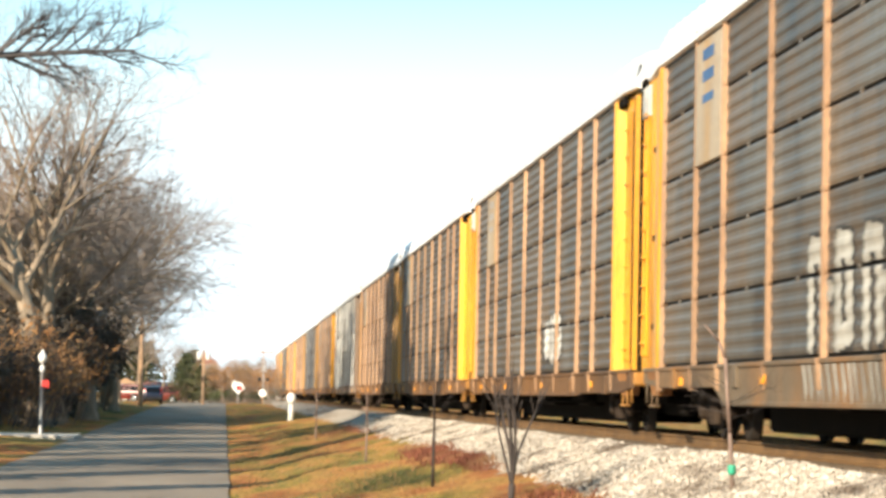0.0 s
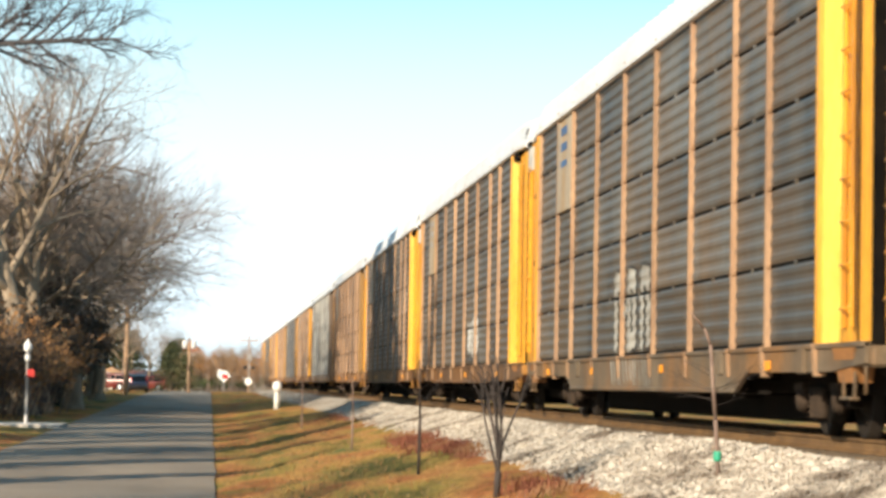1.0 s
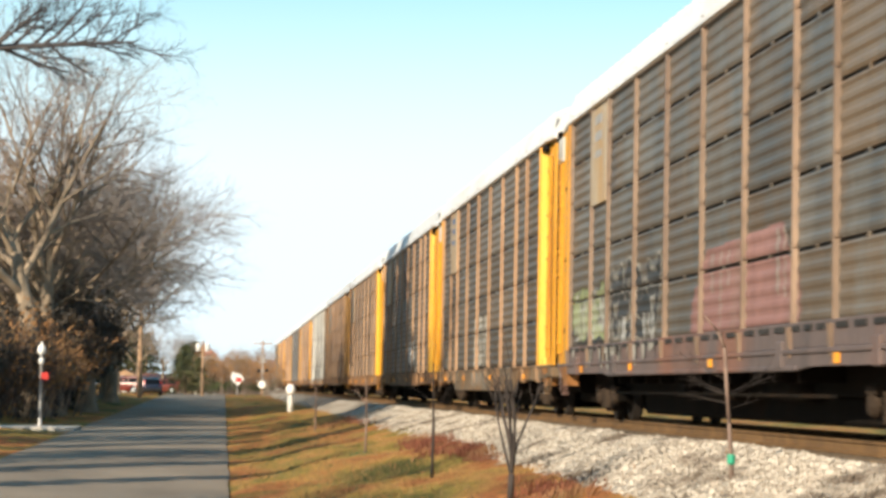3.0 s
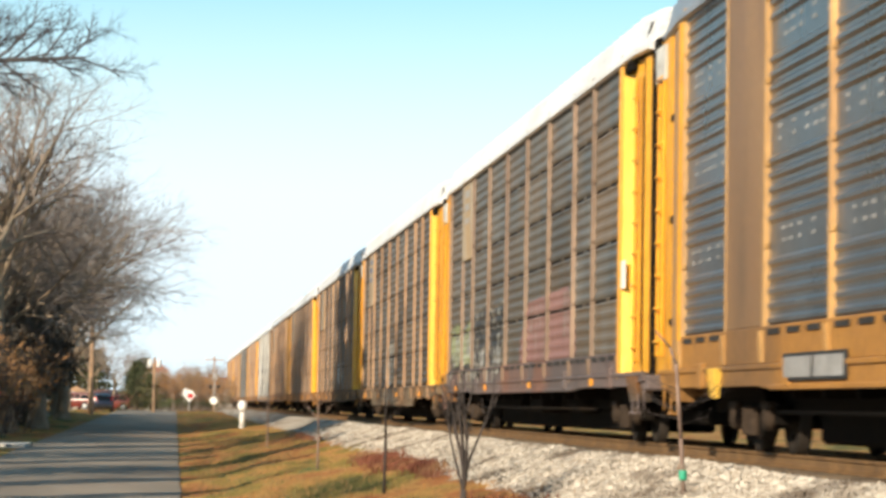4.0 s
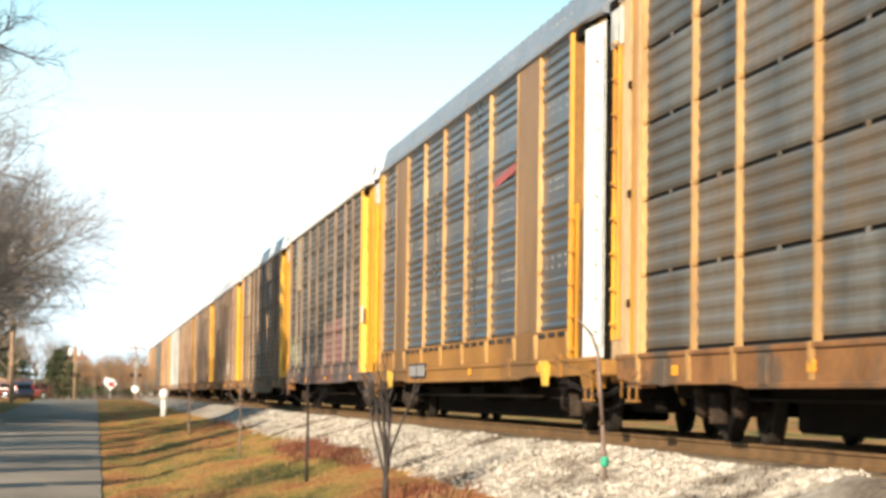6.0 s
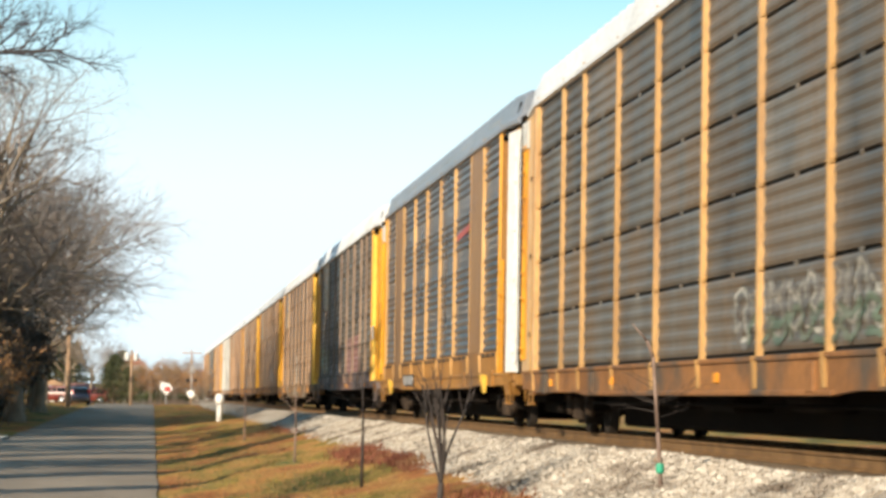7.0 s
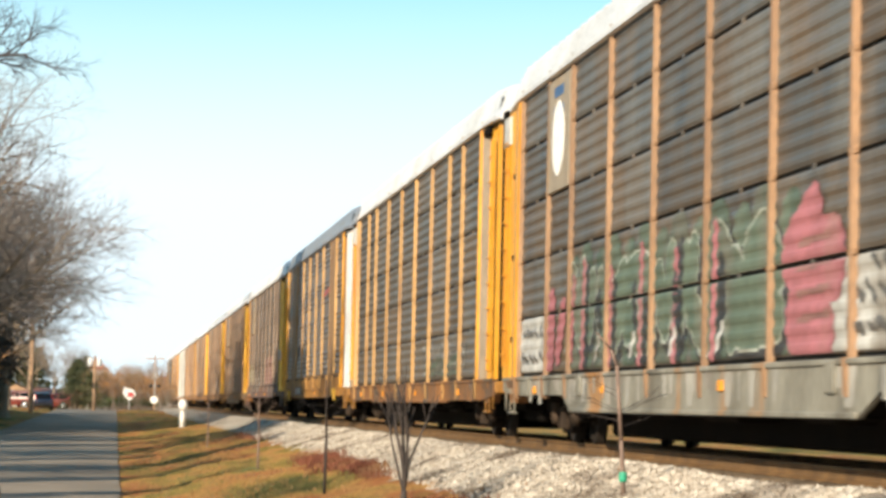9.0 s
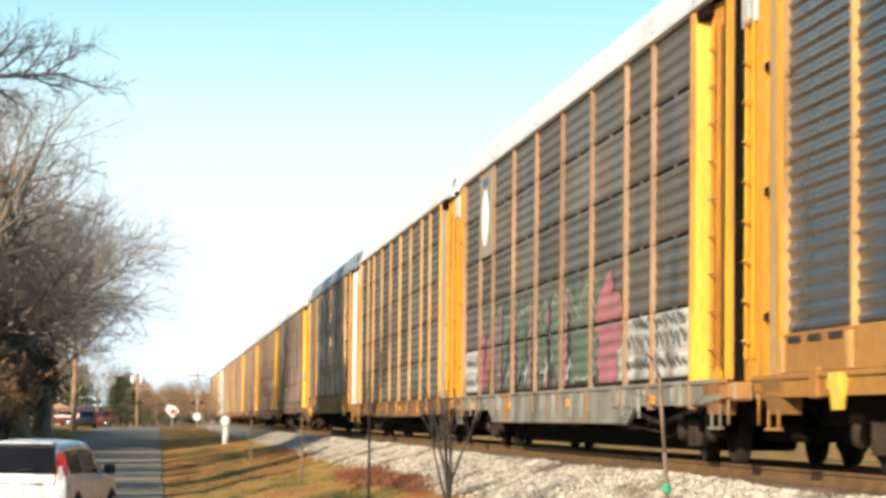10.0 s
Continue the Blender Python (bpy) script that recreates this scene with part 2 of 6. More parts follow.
CAR_WHITE = surf("white_car_paint", (0.6, 0.61, 0.63), (0.64, 0.65, 0.67), 1, 0.25, 0, 0, 10, vary=0.0, spec=0.6)
CAR_DARK = surf("dark_blue_car_paint", (0.012, 0.015, 0.03), (0.02, 0.024, 0.045), 1, 0.25, 0, 0, 10, vary=0.0, spec=0.6)
CAR_RED = surf("dark_red_car_paint", (0.12, 0.02, 0.015), (0.16, 0.03, 0.02), 1, 0.3, 0, 0, 10, vary=0.0, spec=0.6)
BLACK_PLASTIC = surf("black_plastic", (0.012, 0.012, 0.012), (0.025, 0.025, 0.025), 4, 0.6, 0, 0.1, 40)
TYRE = surf("black_tyre_rubber", (0.012, 0.012, 0.012), (0.025, 0.024, 0.023), 6, 0.85, 0, 0.2, 40)
CHROME = surf("alloy_wheel_metal", (0.5, 0.5, 0.5), (0.6, 0.6, 0.6), 4, 0.25, 0.9, 0, 30)
TAIL_RED = surf("red_tail_lamp_plastic", (0.26, 0.012, 0.012), (0.36, 0.022, 0.018), 4, 0.2, 0, 0, 30, spec=0.6)
TAIL_CLEAR = surf("clear_lamp_plastic", (0.6, 0.5, 0.5), (0.75, 0.66, 0.64), 4, 0.15, 0, 0, 30, spec=0.6)
DARK_GLASS = glass("tinted_window_glass")
ROOF_TILE = surf("red_brown_shingles", (0.26, 0.1, 0.08), (0.4, 0.19, 0.15), 2, 0.85, 0, 0.4, 12)
SIDING = surf("pale_house_siding", (0.58, 0.54, 0.48), (0.72, 0.69, 0.63), 1, 0.75, 0, 0.2, 20)
# Pale stone; its dark stain stands in for shadow streaks on the bank.
STONE = surf("pale_limestone", (0.25, 0.21, 0.165), (0.58, 0.52, 0.44), 9, 0.9, 0, 0.4, 60, (0.13, 0.1, 0.075), 0.9, (1, 0.45, 1), stain_at=(0.52, 0.62))
SIGN_RED = surf("red_sign_paint", (0.5, 0.03, 0.03), (0.6, 0.05, 0.04), 4, 0.5, 0, 0, 30)


def ground_material():
    """Grass with bare earth and dead leaves, and pale ballast with painted shadow streaks near the rails."""
    m = bpy.data.materials.new("winter_grass_and_ballast")
    m.use_nodes = True
    n, ln = m.node_tree.nodes, m.node_tree.links.new
    b = n["Principled BSDF"]
    b.inputs["Roughness"].default_value = 0.92
    b.inputs["Specular IOR Level"].default_value = 0.15
    tc = n.new("ShaderNodeTexCoord")

    def noise_at(s, stretch=(1, 1, 1), detail=6.0):
        mp, t = n.new("ShaderNodeMapping"), n.new("ShaderNodeTexNoise")
        mp.inputs["Scale"].default_value = stretch
        t.inputs["Scale"].default_value, t.inputs["Detail"].default_value = s, detail
        ln(tc.outputs["Object"], mp.inputs[0])
        ln(mp.outputs[0], t.inputs["Vector"])
        return t

    def ramp(src, stops):
        r = n.new("ShaderNodeValToRGB")
        e = r.color_ramp.elements
        while len(e) < len(stops):
            e.new(0.5)
        for k, (at, c) in enumerate(stops):
            e[k].position, e[k].color = at, (*c, 1)
        ln(src, r.inputs[0])
        return r.outputs[0]

    def mix(f, a, c):
        x = n.new("ShaderNodeMix")
        x.data_type = "RGBA"
        ln(f, x.inputs["Factor"])
        ln(a, x.inputs["A"])
        ln(c, x.inputs["B"])
        return x.outputs["Result"]
    grass = ramp(noise_at(0.55, (1, 0.3, 1)).outputs[0], [(0.34, (0.09, 0.085, 0.02)), (0.43, (0.27, 0.19, 0.045)), (0.51, (0.42, 0.22, 0.065)), (0.58, (0.36, 0.13, 0.045)), (0.68, (0.2, 0.14, 0.035))])
    tufts = ramp(noise_at(9, (1, 0.6, 1)).outputs[0], [(0.3, (0.5, 0.5, 0.5)), (0.7, (1.3, 1.3, 1.3))])
    mul = n.new("ShaderNodeMix")
    mul.data_type, mul.blend_type = "RGBA", "MULTIPLY"
    mul.inputs["Factor"].default_value = 1
    ln(grass, mul.inputs["A"])
    ln(tufts, mul.inputs["B"])
    pale = ramp(noise_at(16).outputs[0], [(0.3, (0.17, 0.135, 0.1)), (0.5, (0.38, 0.33, 0.27)), (0.7, (0.56, 0.5, 0.42))])
    # dark streaks painted into the ballast as shadows lying across it
    streak_shade = ramp(noise_at(20).outputs[0], [(0.3, (0.08, 0.06, 0.045)), (0.7, (0.24, 0.19, 0.14))])
    streak_mask = n.new("ShaderNodeMapRange")
    streak_mask.inputs[1].default_value, streak_mask.inputs[2].default_value = 0.5, 0.62
    ln(noise_at(0.9, (1, 0.45, 1)).outputs[0], streak_mask.inputs[0])
    stone = mix(streak_mask.outputs[0], pale, streak_shade)
    att = n.new("ShaderNodeAttribute")
    att.attribute_name = "ballast"
    edge = noise_at(1.3, (1, 0.5, 1))
    ad, sm = n.new("ShaderNodeMath"), n.new("ShaderNodeMapRange")
    ad.operation = "ADD"
    ln(att.outputs["Fac"], ad.inputs[0])
    ln(edge.outputs[0], ad.inputs[1])
    sm.inputs[1].default_value, sm.inputs[2].default_value = 0.95, 1.05
    ln(ad.outputs[0], sm.inputs[0])
    ln(mix(sm.outputs[0], mul.outputs["Result"], stone), b.inputs["Base Color"])
    bp = n.new("ShaderNodeBump")
    bp.inputs["Strength"].default_value, bp.inputs["Distance"].default_value = 0.8, 0.06
    ln(noise_at(14).outputs[0], bp.inputs["Height"])
    ln(bp.outputs[0], b.inputs["Normal"])
    return m


GROUND_MAT = ground_material()

# ---- mesh tools ----
class Geo:
    """Collects vertices and faces, and makes a mesh of them."""

    def __init__(self):
        self.v, self.f, self.s = [], [], []

    def add(self, verts, faces, smooth=False):
        o = len(self.v)
        self.v += [tuple(p) for p in verts]
        self.f += [tuple(i + o for i in q) for q in faces]
        self.s += [smooth] * len(faces)
        return self

    def box(self, x0, x1, y0, y1, z0, z1, c=0.0):
        """A box with its edges cut by c."""
        if c <= 0:
            p = [(x, y, z) for z in (z0, z1) for y in (y0, y1) for x in (x0, x1)]
            return self.add(p, [(0, 2, 3, 1), (4, 5, 7, 6), (0, 1, 5, 4), (1, 3, 7, 5), (3, 2, 6, 7), (2, 0, 4, 6)])
        lo, hi = (x0, y0, z0), (x1, y1, z1)
        pts, idx = [], {}
        for sx in (0, 1):
            for sy in (0, 1):
                for sz in (0, 1):
                    s = (sx, sy, sz)
                    for a in range(3):
                        p = [(hi[k] if s[k] else lo[k]) for k in range(3)]
                        for k in range(3):
                            if k != a:
                                p[k] += -c if s[k] else c
                        idx[s, a] = len(pts)
                        pts.append(p)
        faces = []
        for a in range(3):
            b, d = (a + 1) % 3, (a + 2) % 3
            for sa in (0, 1):
                q = []
                for u, w in ((0, 0), (1, 0), (1, 1), (0, 1)):
                    s = [0, 0, 0]
                    s[a], s[b], s[d] = sa, u, w
                    q.append(idx[tuple(s), a])
                faces.append(q if sa else q[::-1])
            for sb in (0, 1):
                for sd in (0, 1):
                    e = []
                    for sa in (0, 1):
                        s = [0, 0, 0]
                        s[a], s[b], s[d] = sa, sb, sd
                        e.append((idx[tuple(s), b], idx[tuple(s), d]))
                    q = [e[0][0], e[1][0], e[1][1], e[0][1]]
                    faces.append(q if (sb ^ sd) else q[::-1])
        for s in [(i, j, k) for i in (0, 1) for j in (0, 1) for k in (0, 1)]:
            q = [idx[s, 0], idx[s, 1], idx[s, 2]]
            faces.append(q if sum(s) % 2 else q[::-1])
        return self.add(pts, faces)

    def tube(self, p, q, r0, r1, n=6, caps=True):
        """A tapered round bar from p to q."""
        p, q = Vector(p), Vector(q)
        d = (q - p).normalized()
        a = d.orthogonal().normalized()
        b = d.cross(a)
        ring = [(a * math.cos(2 * math.pi * k / n) + b * math.sin(2 * math.pi * k / n)) for k in range(n)]
        v = [p + w * r0 for w in ring] + [q + w * r1 for w in ring]
        f = [(k, (k + 1) % n, n + (k + 1) % n, n + k) for k in range(n)]
        if caps:
            f += [tuple(range(n))[::-1], tuple(range(n, 2 * n))]
        return self.add(v, f, n > 4)

    def lathe(self, rings, axis="z", n=24, at=(0, 0, 0)):
        """A turned body from (radius, along) pairs."""
        v, f = [], []
        for r, h in rings:
            for k in range(n):
                a = 2 * math.pi * k / n
                c, s = r * math.cos(a), r * math.sin(a)
                p = {"z": (c, s, h), "x": (h, c, s), "y": (s, h, c)}[axis]
                v.append((p[0] + at[0], p[1] + at[1], p[2] + at[2]))
        for j in range(len(rings) - 1):
            for k in range(n):
                f.append((j * n + k, j * n + (k + 1) % n, (j + 1) * n + (k + 1) % n, (j + 1) * n + k))
        f += [tuple(range(n))[::-1], tuple((len(rings) - 1) * n + k for k in range(n))]
        return self.add(v, f, True)

    def prism(self, outline, x0, x1):
        """An outline of (y, z) points, drawn out along x."""
        n = len(outline)
        v = [(x0, y, z) for y, z in outline] + [(x1, y, z) for y, z in outline]
        f = [(k, (k + 1) % n, n + (k + 1) % n, n + k) for k in range(n)] + [tuple(range(n))[::-1], tuple(range(n, 2 * n))]
        return self.add(v, f)

    def mesh(self, name):
        me = bpy.data.meshes.new(name)
        me.from_pydata(self.v, [], self.f)
        me.polygons.foreach_set("use_smooth", self.s)
        bm = bmesh.new()
        bm.from_mesh(me)
        bmesh.ops.recalc_face_normals(bm, faces=bm.faces)
        bm.to_mesh(me)
        bm.free()
        me.materials.append(None)
        return me


def part(name, shape, material, parent=None, label="", at=None):
    """One mesh object; shape is a Geo or a mesh that others share."""
    me = shape.mesh(name) if isinstance(shape, Geo) else shape
    ob = new(name, me)
    ob.material_slots[0].link = "OBJECT"
    ob.material_slots[0].material = material
    if parent:
        ob.parent = parent
    if at:
        ob.location = at
    return tagged(ob, label) if label else ob


def thing(name, at=(0, 0, 0), turn=0.0, **tags):
    ob = new(name)
    ob.empty_display_size = 0.3
    ob.matrix_basis = pose(*at, 0, 0, turn)
    return tagged(ob, **tags)

# ---- ground, road and track ----
RAIL_Z, TRACK_X, BEND_Y, BEND_R = 1.54, 8.14, 325.0, 420.0


def road_z(y):
    """The road climbs to a crest and falls away behind it."""
    if y < 50:
        return 0.0
    if y < 250:
        return (y - 50) * 0.0053
    return 1.06 - min((y - 250) * 0.004, 0.6)


def ground_z(x, y, rough=True):
    b = road_z(y)
    pts = [(-400, b + 1.2), (-40, b + 0.5), (-9, b + 0.12), (-5.6, b - 0.02), (0.15, b - 0.02), (1.2, b + 0.06), (4.75, max(0.93, b)), (6.1, 1.41), (6.75, 1.345), (9.5, 1.345), (10.2, 1.33), (11.6, 0.95),
           (30, 0.9), (500, 1.0)]
    if x <= pts[0][0]:
        z = pts[0][1]
    elif x >= pts[-1][0]:
        z = pts[-1][1]
    else:
        for (x0, z0), (x1, z1) in zip(pts, pts[1:]):
            if x0 <= x <= x1:
                z = z0 + (z1 - z0) * (x - x0) / (x1 - x0)
                break
    if rough and (x > 0.3 or x < -5.8) and not 6.3 < x < 10.0 and abs(y) < 300:
        k = 0.07 if x < 4.75 else 0.05
        k *= min(1.0, abs(x - 0.3) if x > 0 else abs(x + 5.8))
        if 4.5 < x < 6.2:
            z += 0.07 * noise.noise((x * 1.2 - y * 0.8, x * 0.5 + y * 0.25, 9.0)) * min(1.0, 6.2 - x)
        z += k * noise.noise((x * 0.7, y * 0.25, 0.0)) + 0.4 * k * noise.noise((x * 2.1, y * 1.2, 4.0))
    return z


def spans(*runs):
    out = []
    for a, b, step in runs:
        k = max(1, round((b - a) / step))
        out += [a + (b - a) * i / k for i in range(k)]
    return out + [runs[-1][1]]


def sheet(xs, ys, height):
    g = Geo()
    w = len(xs)
    v = [(x, y, height(x, y)) for y in ys for x in xs]
    f = [(j * w + i, j * w + i + 1, (j + 1) * w + i + 1, (j + 1) * w + i) for j in range(len(ys) - 1) for i in range(w - 1)]
    return g.add(v, f, True)


def build_ground():
    xs = spans((-3000, -400, 650), (-400, -40, 60), (-40, -9, 4), (-9, -5.6, 0.6), (-5.6, 0.15, 1.9), (0.15, 6.2, 0.16), (6.2, 11.6, 0.45), (11.6, 40, 4), (40, 500, 60), (500, 3000, 600))
    ys = spans((-300, 10, 20), (10, 90, 0.4), (90, 300, 3), (300, 700, 20), (700, 4500, 600))
    me = sheet(xs, ys, ground_z).mesh("ground")
    att = me.attributes.new("ballast", "FLOAT", "POINT")
    vals = []
    for p in me.vertices:
        x = p.co.x
        a = min(max((x - 3.9) / 1.5, 0), 1) if x < 8 else min(max((13.0 - x) / 1.5, 0), 1)
        vals.append(a)
    att.data.foreach_set("value", vals)
    tagged(part("ground", me, GROUND_MAT), "winter grass verge with dead leaves and a pale ballast bank", "ground", kind="structure")
    xs = spans((-5.6, 0.15, 0.5))
    ys = spans((-120, 36, 4), (36, 130, 0.6), (130, 300, 2), (300, 420, 8))
    g = sheet(xs, ys, lambda x, y: road_z(y) + 0.03 * (1 - ((x + 2.7) / 2.9) ** 2) + 0.012)
    # crumbled edges
    g.v = [(x + (0.06 * noise.noise((y * 0.2, x, 0)) + 0.02 * noise.noise((y * 0.9, x, 5)) if x < -5.5 or x > 0.1 else 0), y, z) for x, y, z in g.v]
    tagged(part("road", g, ASPHALT), "worn grey asphalt road striped by tree shadows", "road", kind="structure")


def track_at(s):
    """Place and heading (degrees) at s metres along the track."""
    if s <= BEND_Y:
        return TRACK_X, s, 0.0
    a = (s - BEND_Y) / BEND_R
    return TRACK_X + BEND_R * (1 - math.cos(a)), BEND_Y + BEND_R * math.sin(a), -math.degrees(a)


def build_track():
    track = thing("railway_track", (TRACK_X, 0, RAIL_Z), category="railway track", kind="structure", label="rusty steel rails on dark wooden ties in ballast")
    prof = [(-0.07, -0.17), (0.07, -0.17), (0.07, -0.155), (0.012, -0.13), (0.012, -0.045), (0.037, -0.03), (0.037, 0.0), (-0.037, 0.0), (-0.037, -0.03), (-0.012, -0.045), (-0.012, -0.13), (-0.07, -0.155)]
    ss = spans((-160, 320, 40), (320, 640, 10))
    for side in (-0.755, 0.755):
        g = Geo()
        v = []
        for s in ss:
            x, y, h = track_at(s)
            m = pose(x - TRACK_X, y, 0, 0, 0, h)
            v += [m @ Vector((side + a, 0, b)) for a, b in prof]
        n = len(prof)
        f = [(j * n + k, j * n + (k + 1) % n, (j + 1) * n + (k + 1) % n, (j + 1) * n + k) for j in range(len(ss) - 1) for k in range(n)]
        part("rail", g.add(v, f), RAIL_RUST, track, "rust-brown steel rail")
    tie = Geo().box(-1.3, 1.3, -0.115, 0.115, -0.35, -0.172, 0.012).mesh("tie")
    for k in range(200):
        part("tie", tie, TIE_WOOD, track, at=(random.uniform(-0.04, 0.04), 12 + k * 0.55, 0))
    g = Geo()
    for k in range(200, 640):
        x, y, h = track_at(12 + k * 0.55)
        g.box(x - TRACK_X - 1.3, x - TRACK_X + 1.3, y - 0.115, y + 0.115, -0.35, -0.172)
    tagged(part("tie", g, TIE_WOOD, track), kind="stuff")


build_ground()
build_track()

# ---- the train ----
CAR_STEP, CAR_Y0, SPEED, GAIN = 28.5, 40.0, 12.79, 0.028
ZB, ZT = 1.05, 5.72            # foot and head of the side panels above the rail
Y_TAIL, Y_HEAD = -11.5, 12.3   # ends of the panelled side
BAYS = [2.63, 2.0, 2.9, 2.9, 2.9, 2.9, 2.9, 2.0, 2.67]
MESHES = {}


def shared(key, build):
    if key not in MESHES:
        MESHES[key] = build().mesh(key[0])
    return MESHES[key]


def dent(z, pitch, deep):
    """Depth of the corrugation at the height z above a panel's foot."""
    u = (z / pitch) % 1.0
    return deep * (min(1.0, 4 * u) if u < 0.5 else max(0.0, 1 - 4 * (u - 0.5)))


def panel_geo(width, height, pitch, deep, cycle=0):
    """A corrugated sheet; with a cycle, bands of corrugation and plain bands take turns."""
    zs = []
    k = 0
    while k * pitch < height:
        if not cycle or k % cycle < cycle - 2:
            zs += [k * pitch, (k + 0.25) * pitch, (k + 0.5) * pitch, (k + 0.75) * pitch]
        k += 1
    zs = sorted({round(z, 4) for z in zs if z < height - 0.02} | {height})
    v, f = [], []
    for z in zs:
        d = 0.0 if z in (0, height) or (cycle and int((z + 1e-6) / pitch) % cycle >= cycle - 2) else dent(z + 1e-6, pitch, deep)
        v += [(-d, 0.07, z), (-d, width - 0.07, z)]
    f = [(2 * i, 2 * i + 2, 2 * i + 3, 2 * i + 1) for i in range(len(zs) - 1)]
    g = Geo().add(v, f)
    for y0, y1 in ((0, 0.07), (width - 0.07, width)):
        g.box(-0.004, 0.028, y0, y1, 0.002, height - 0.002)
    g.box(-0.015, 0.01, width / 2 - 0.04, width / 2 + 0.04, height - 0.02, height + 0.05)
    g.add([(0.03, 0, 0), (0.03, width, 0), (0.03, width, height), (0.03, 0, height)], [(0, 1, 2, 3)])
    g.add([(0, 0, 0), (0, width, 0), (0.03, width, 0), (0.03, 0, 0)], [(0, 1, 2, 3)])
    g.add([(0, 0, height), (0, width, height), (0.03, width, height), (0.03, 0, height)], [(3, 2, 1, 0)])
    return g


def post_geo(zb):
    g = Geo()
    h = ZT - zb + 0.12
    o = [(-0.055, 0.0), (-0.04, -0.07), (0.04, -0.07), (0.055, 0.0)]
    v = [(x, y, z) for z in (0, h) for y, x in o]
    g.add(v, [(0, 1, 5, 4), (1, 2, 6, 5), (2, 3, 7, 6), (3, 0, 4, 7), (3, 2, 1, 0), (4, 5, 6, 7)])
    for z in (0.97, 1.9, 2.85, 3.8):
        g.box(-0.07, -0.01, -0.075, 0.075, z - 0.035, z + 0.035, 0.01)
    g.add([(-0.12, -0.06, 0), (-0.12, 0.06, 0), (-0.095, 0.07, -0.36), (-0.095, -0.07, -0.36), (0.02, -0.06, 0), (0.02, 0.06, 0), (0.02, 0.07, -0.36), (0.02, -0.07, -0.36)],
          [(0, 1, 2, 3), (0, 3, 7, 4), (1, 5, 6, 2), (3, 2, 6, 7), (4, 7, 6, 5), (0, 4, 5, 1)])
    return g


def sill_geo(deep, zb, low):
    """Side sill: a deep plate between the trucks that steps up above them."""
    lo, up = (0.5, 0.74) if deep else (low, low + 0.04)
    o = [(-13.6, 1.04), (-13.6, up + 0.08), (-12.2, up), (-7.9, up), (-7.2, lo), (7.2, lo), (7.9, up), (12.2, up), (13.6, up + 0.08), (13.6, 1.04)]
    g = Geo().prism(o, -0.06, 0.0)
    g.box(-0.09, 0.0, -13.6, 13.6, 0.985, 1.045, 0.01)
    if zb > 1.1:
        g.box(-0.05, 0.0, -11.6, 12.4, 1.046, zb + 0.054, 0.01)
    g.box(-0.085, 0.0, -7.2, 7.2, lo - 0.01, lo + 0.05, 0.01)
    for y in (-10.9, -6.4, 6.4, 10.9):
        g.box(-0.1, 0.0, y - 0.16, y + 0.16, up - 0.02, up + 0.3, 0.015)
    return g


def roof_geo():
    g = Geo()
    sec = [(-1.5, 5.68), (-1.57, 5.7), (-1.57, 5.78), (-1.5, 5.84), (-1.4, 6.24), (-1.2, 6.34), (-0.6, 6.4), (0, 6.42), (0.6, 6.4), (1.2, 6.34), (1.4, 6.24), (1.5, 5.84), (1.57, 5.78), (1.57, 5.7), (1.5, 5.68)]
    ys = []
    for k in range(46):
        y = -13.5 + k * 28.0 / 46
        ys += [(y, 0), (y + 0.34, 0), (y + 0.4, 0.035), (y + 0.52, 0.035)]
    ys.append((14.5, 0))
    v = []
    for y, up in ys:
        k = 1 - 0.05 * max(0.0, abs(y) - 12.6) / 0.9
        v += [(x * k, y, 5.6 + (z - 5.6) * (k if k < 1 else 1) + (up if 3 < i < 11 else 0)) for i, (x, z) in enumerate(sec)]
    n = len(sec)
    f = [(j * n + i, j * n + i + 1, (j + 1) * n + i + 1, (j + 1) * n + i) for j in range(len(ys) - 1) for i in range(n - 1)]
    g.add(v, f)
    g.add(v[:n], [tuple(range(n))])
    g.add(v[-n:], [tuple(range(n))[::-1]])
    return g


TAIL_PLAN = [(0.0, 0.0), (0.0, -0.08), (0.06, -0.08), (0.07, 0.0), (0.09, 0.0), (0.3, 0.17), (0.32, 0.3), (0.36, 0.3), (0.36, 0.05), (0.42, 0.05), (0.66, 0.09), (0.67, 0.26), (0.71, 0.26), (0.72, 0.07), (0.78, 0.05), (0.86, 0.09), (0.915, 0.1), (0.92, 0.45), (1.0, 0.45)]
HEAD_PLAN = [(0.0, 0.0), (0.0, -0.08), (0.07, -0.08), (0.09, 0.01), (0.34, 0.03), (0.345, 0.34), (0.5, 0.34), (0.505, 0.05), (0.56, 0.03), (0.63, 0.04), (0.64, 0.22), (0.67, 0.22), (0.68, 0.05), (0.95, 0.05), (1.0, 0.08), (1.0, 0.3)]


def end_geo(y0, y1, plan):
    """Tapered end of the side: folded plates between the last post and the end doors. plan: along the end, and inwards."""
    g = Geo()
    o = [(-1.48 + i, y0 + a * (y1 - y0)) for a, i in plan]
    ring = o + [(-1.0, y1), (-1.0, y0)]
    n = len(ring)
    z0, z1 = 1.0, 5.66
    v = [(x, y, z0) for x, y in ring] + [(x, y, z1) for x, y in ring]
    f = [(k, (k + 1) % n, n + (k + 1) % n, n + k) for k in range(n)] + [tuple(range(n))[::-1], tuple(range(n, 2 * n))]
    g.add(v, f)
    return g


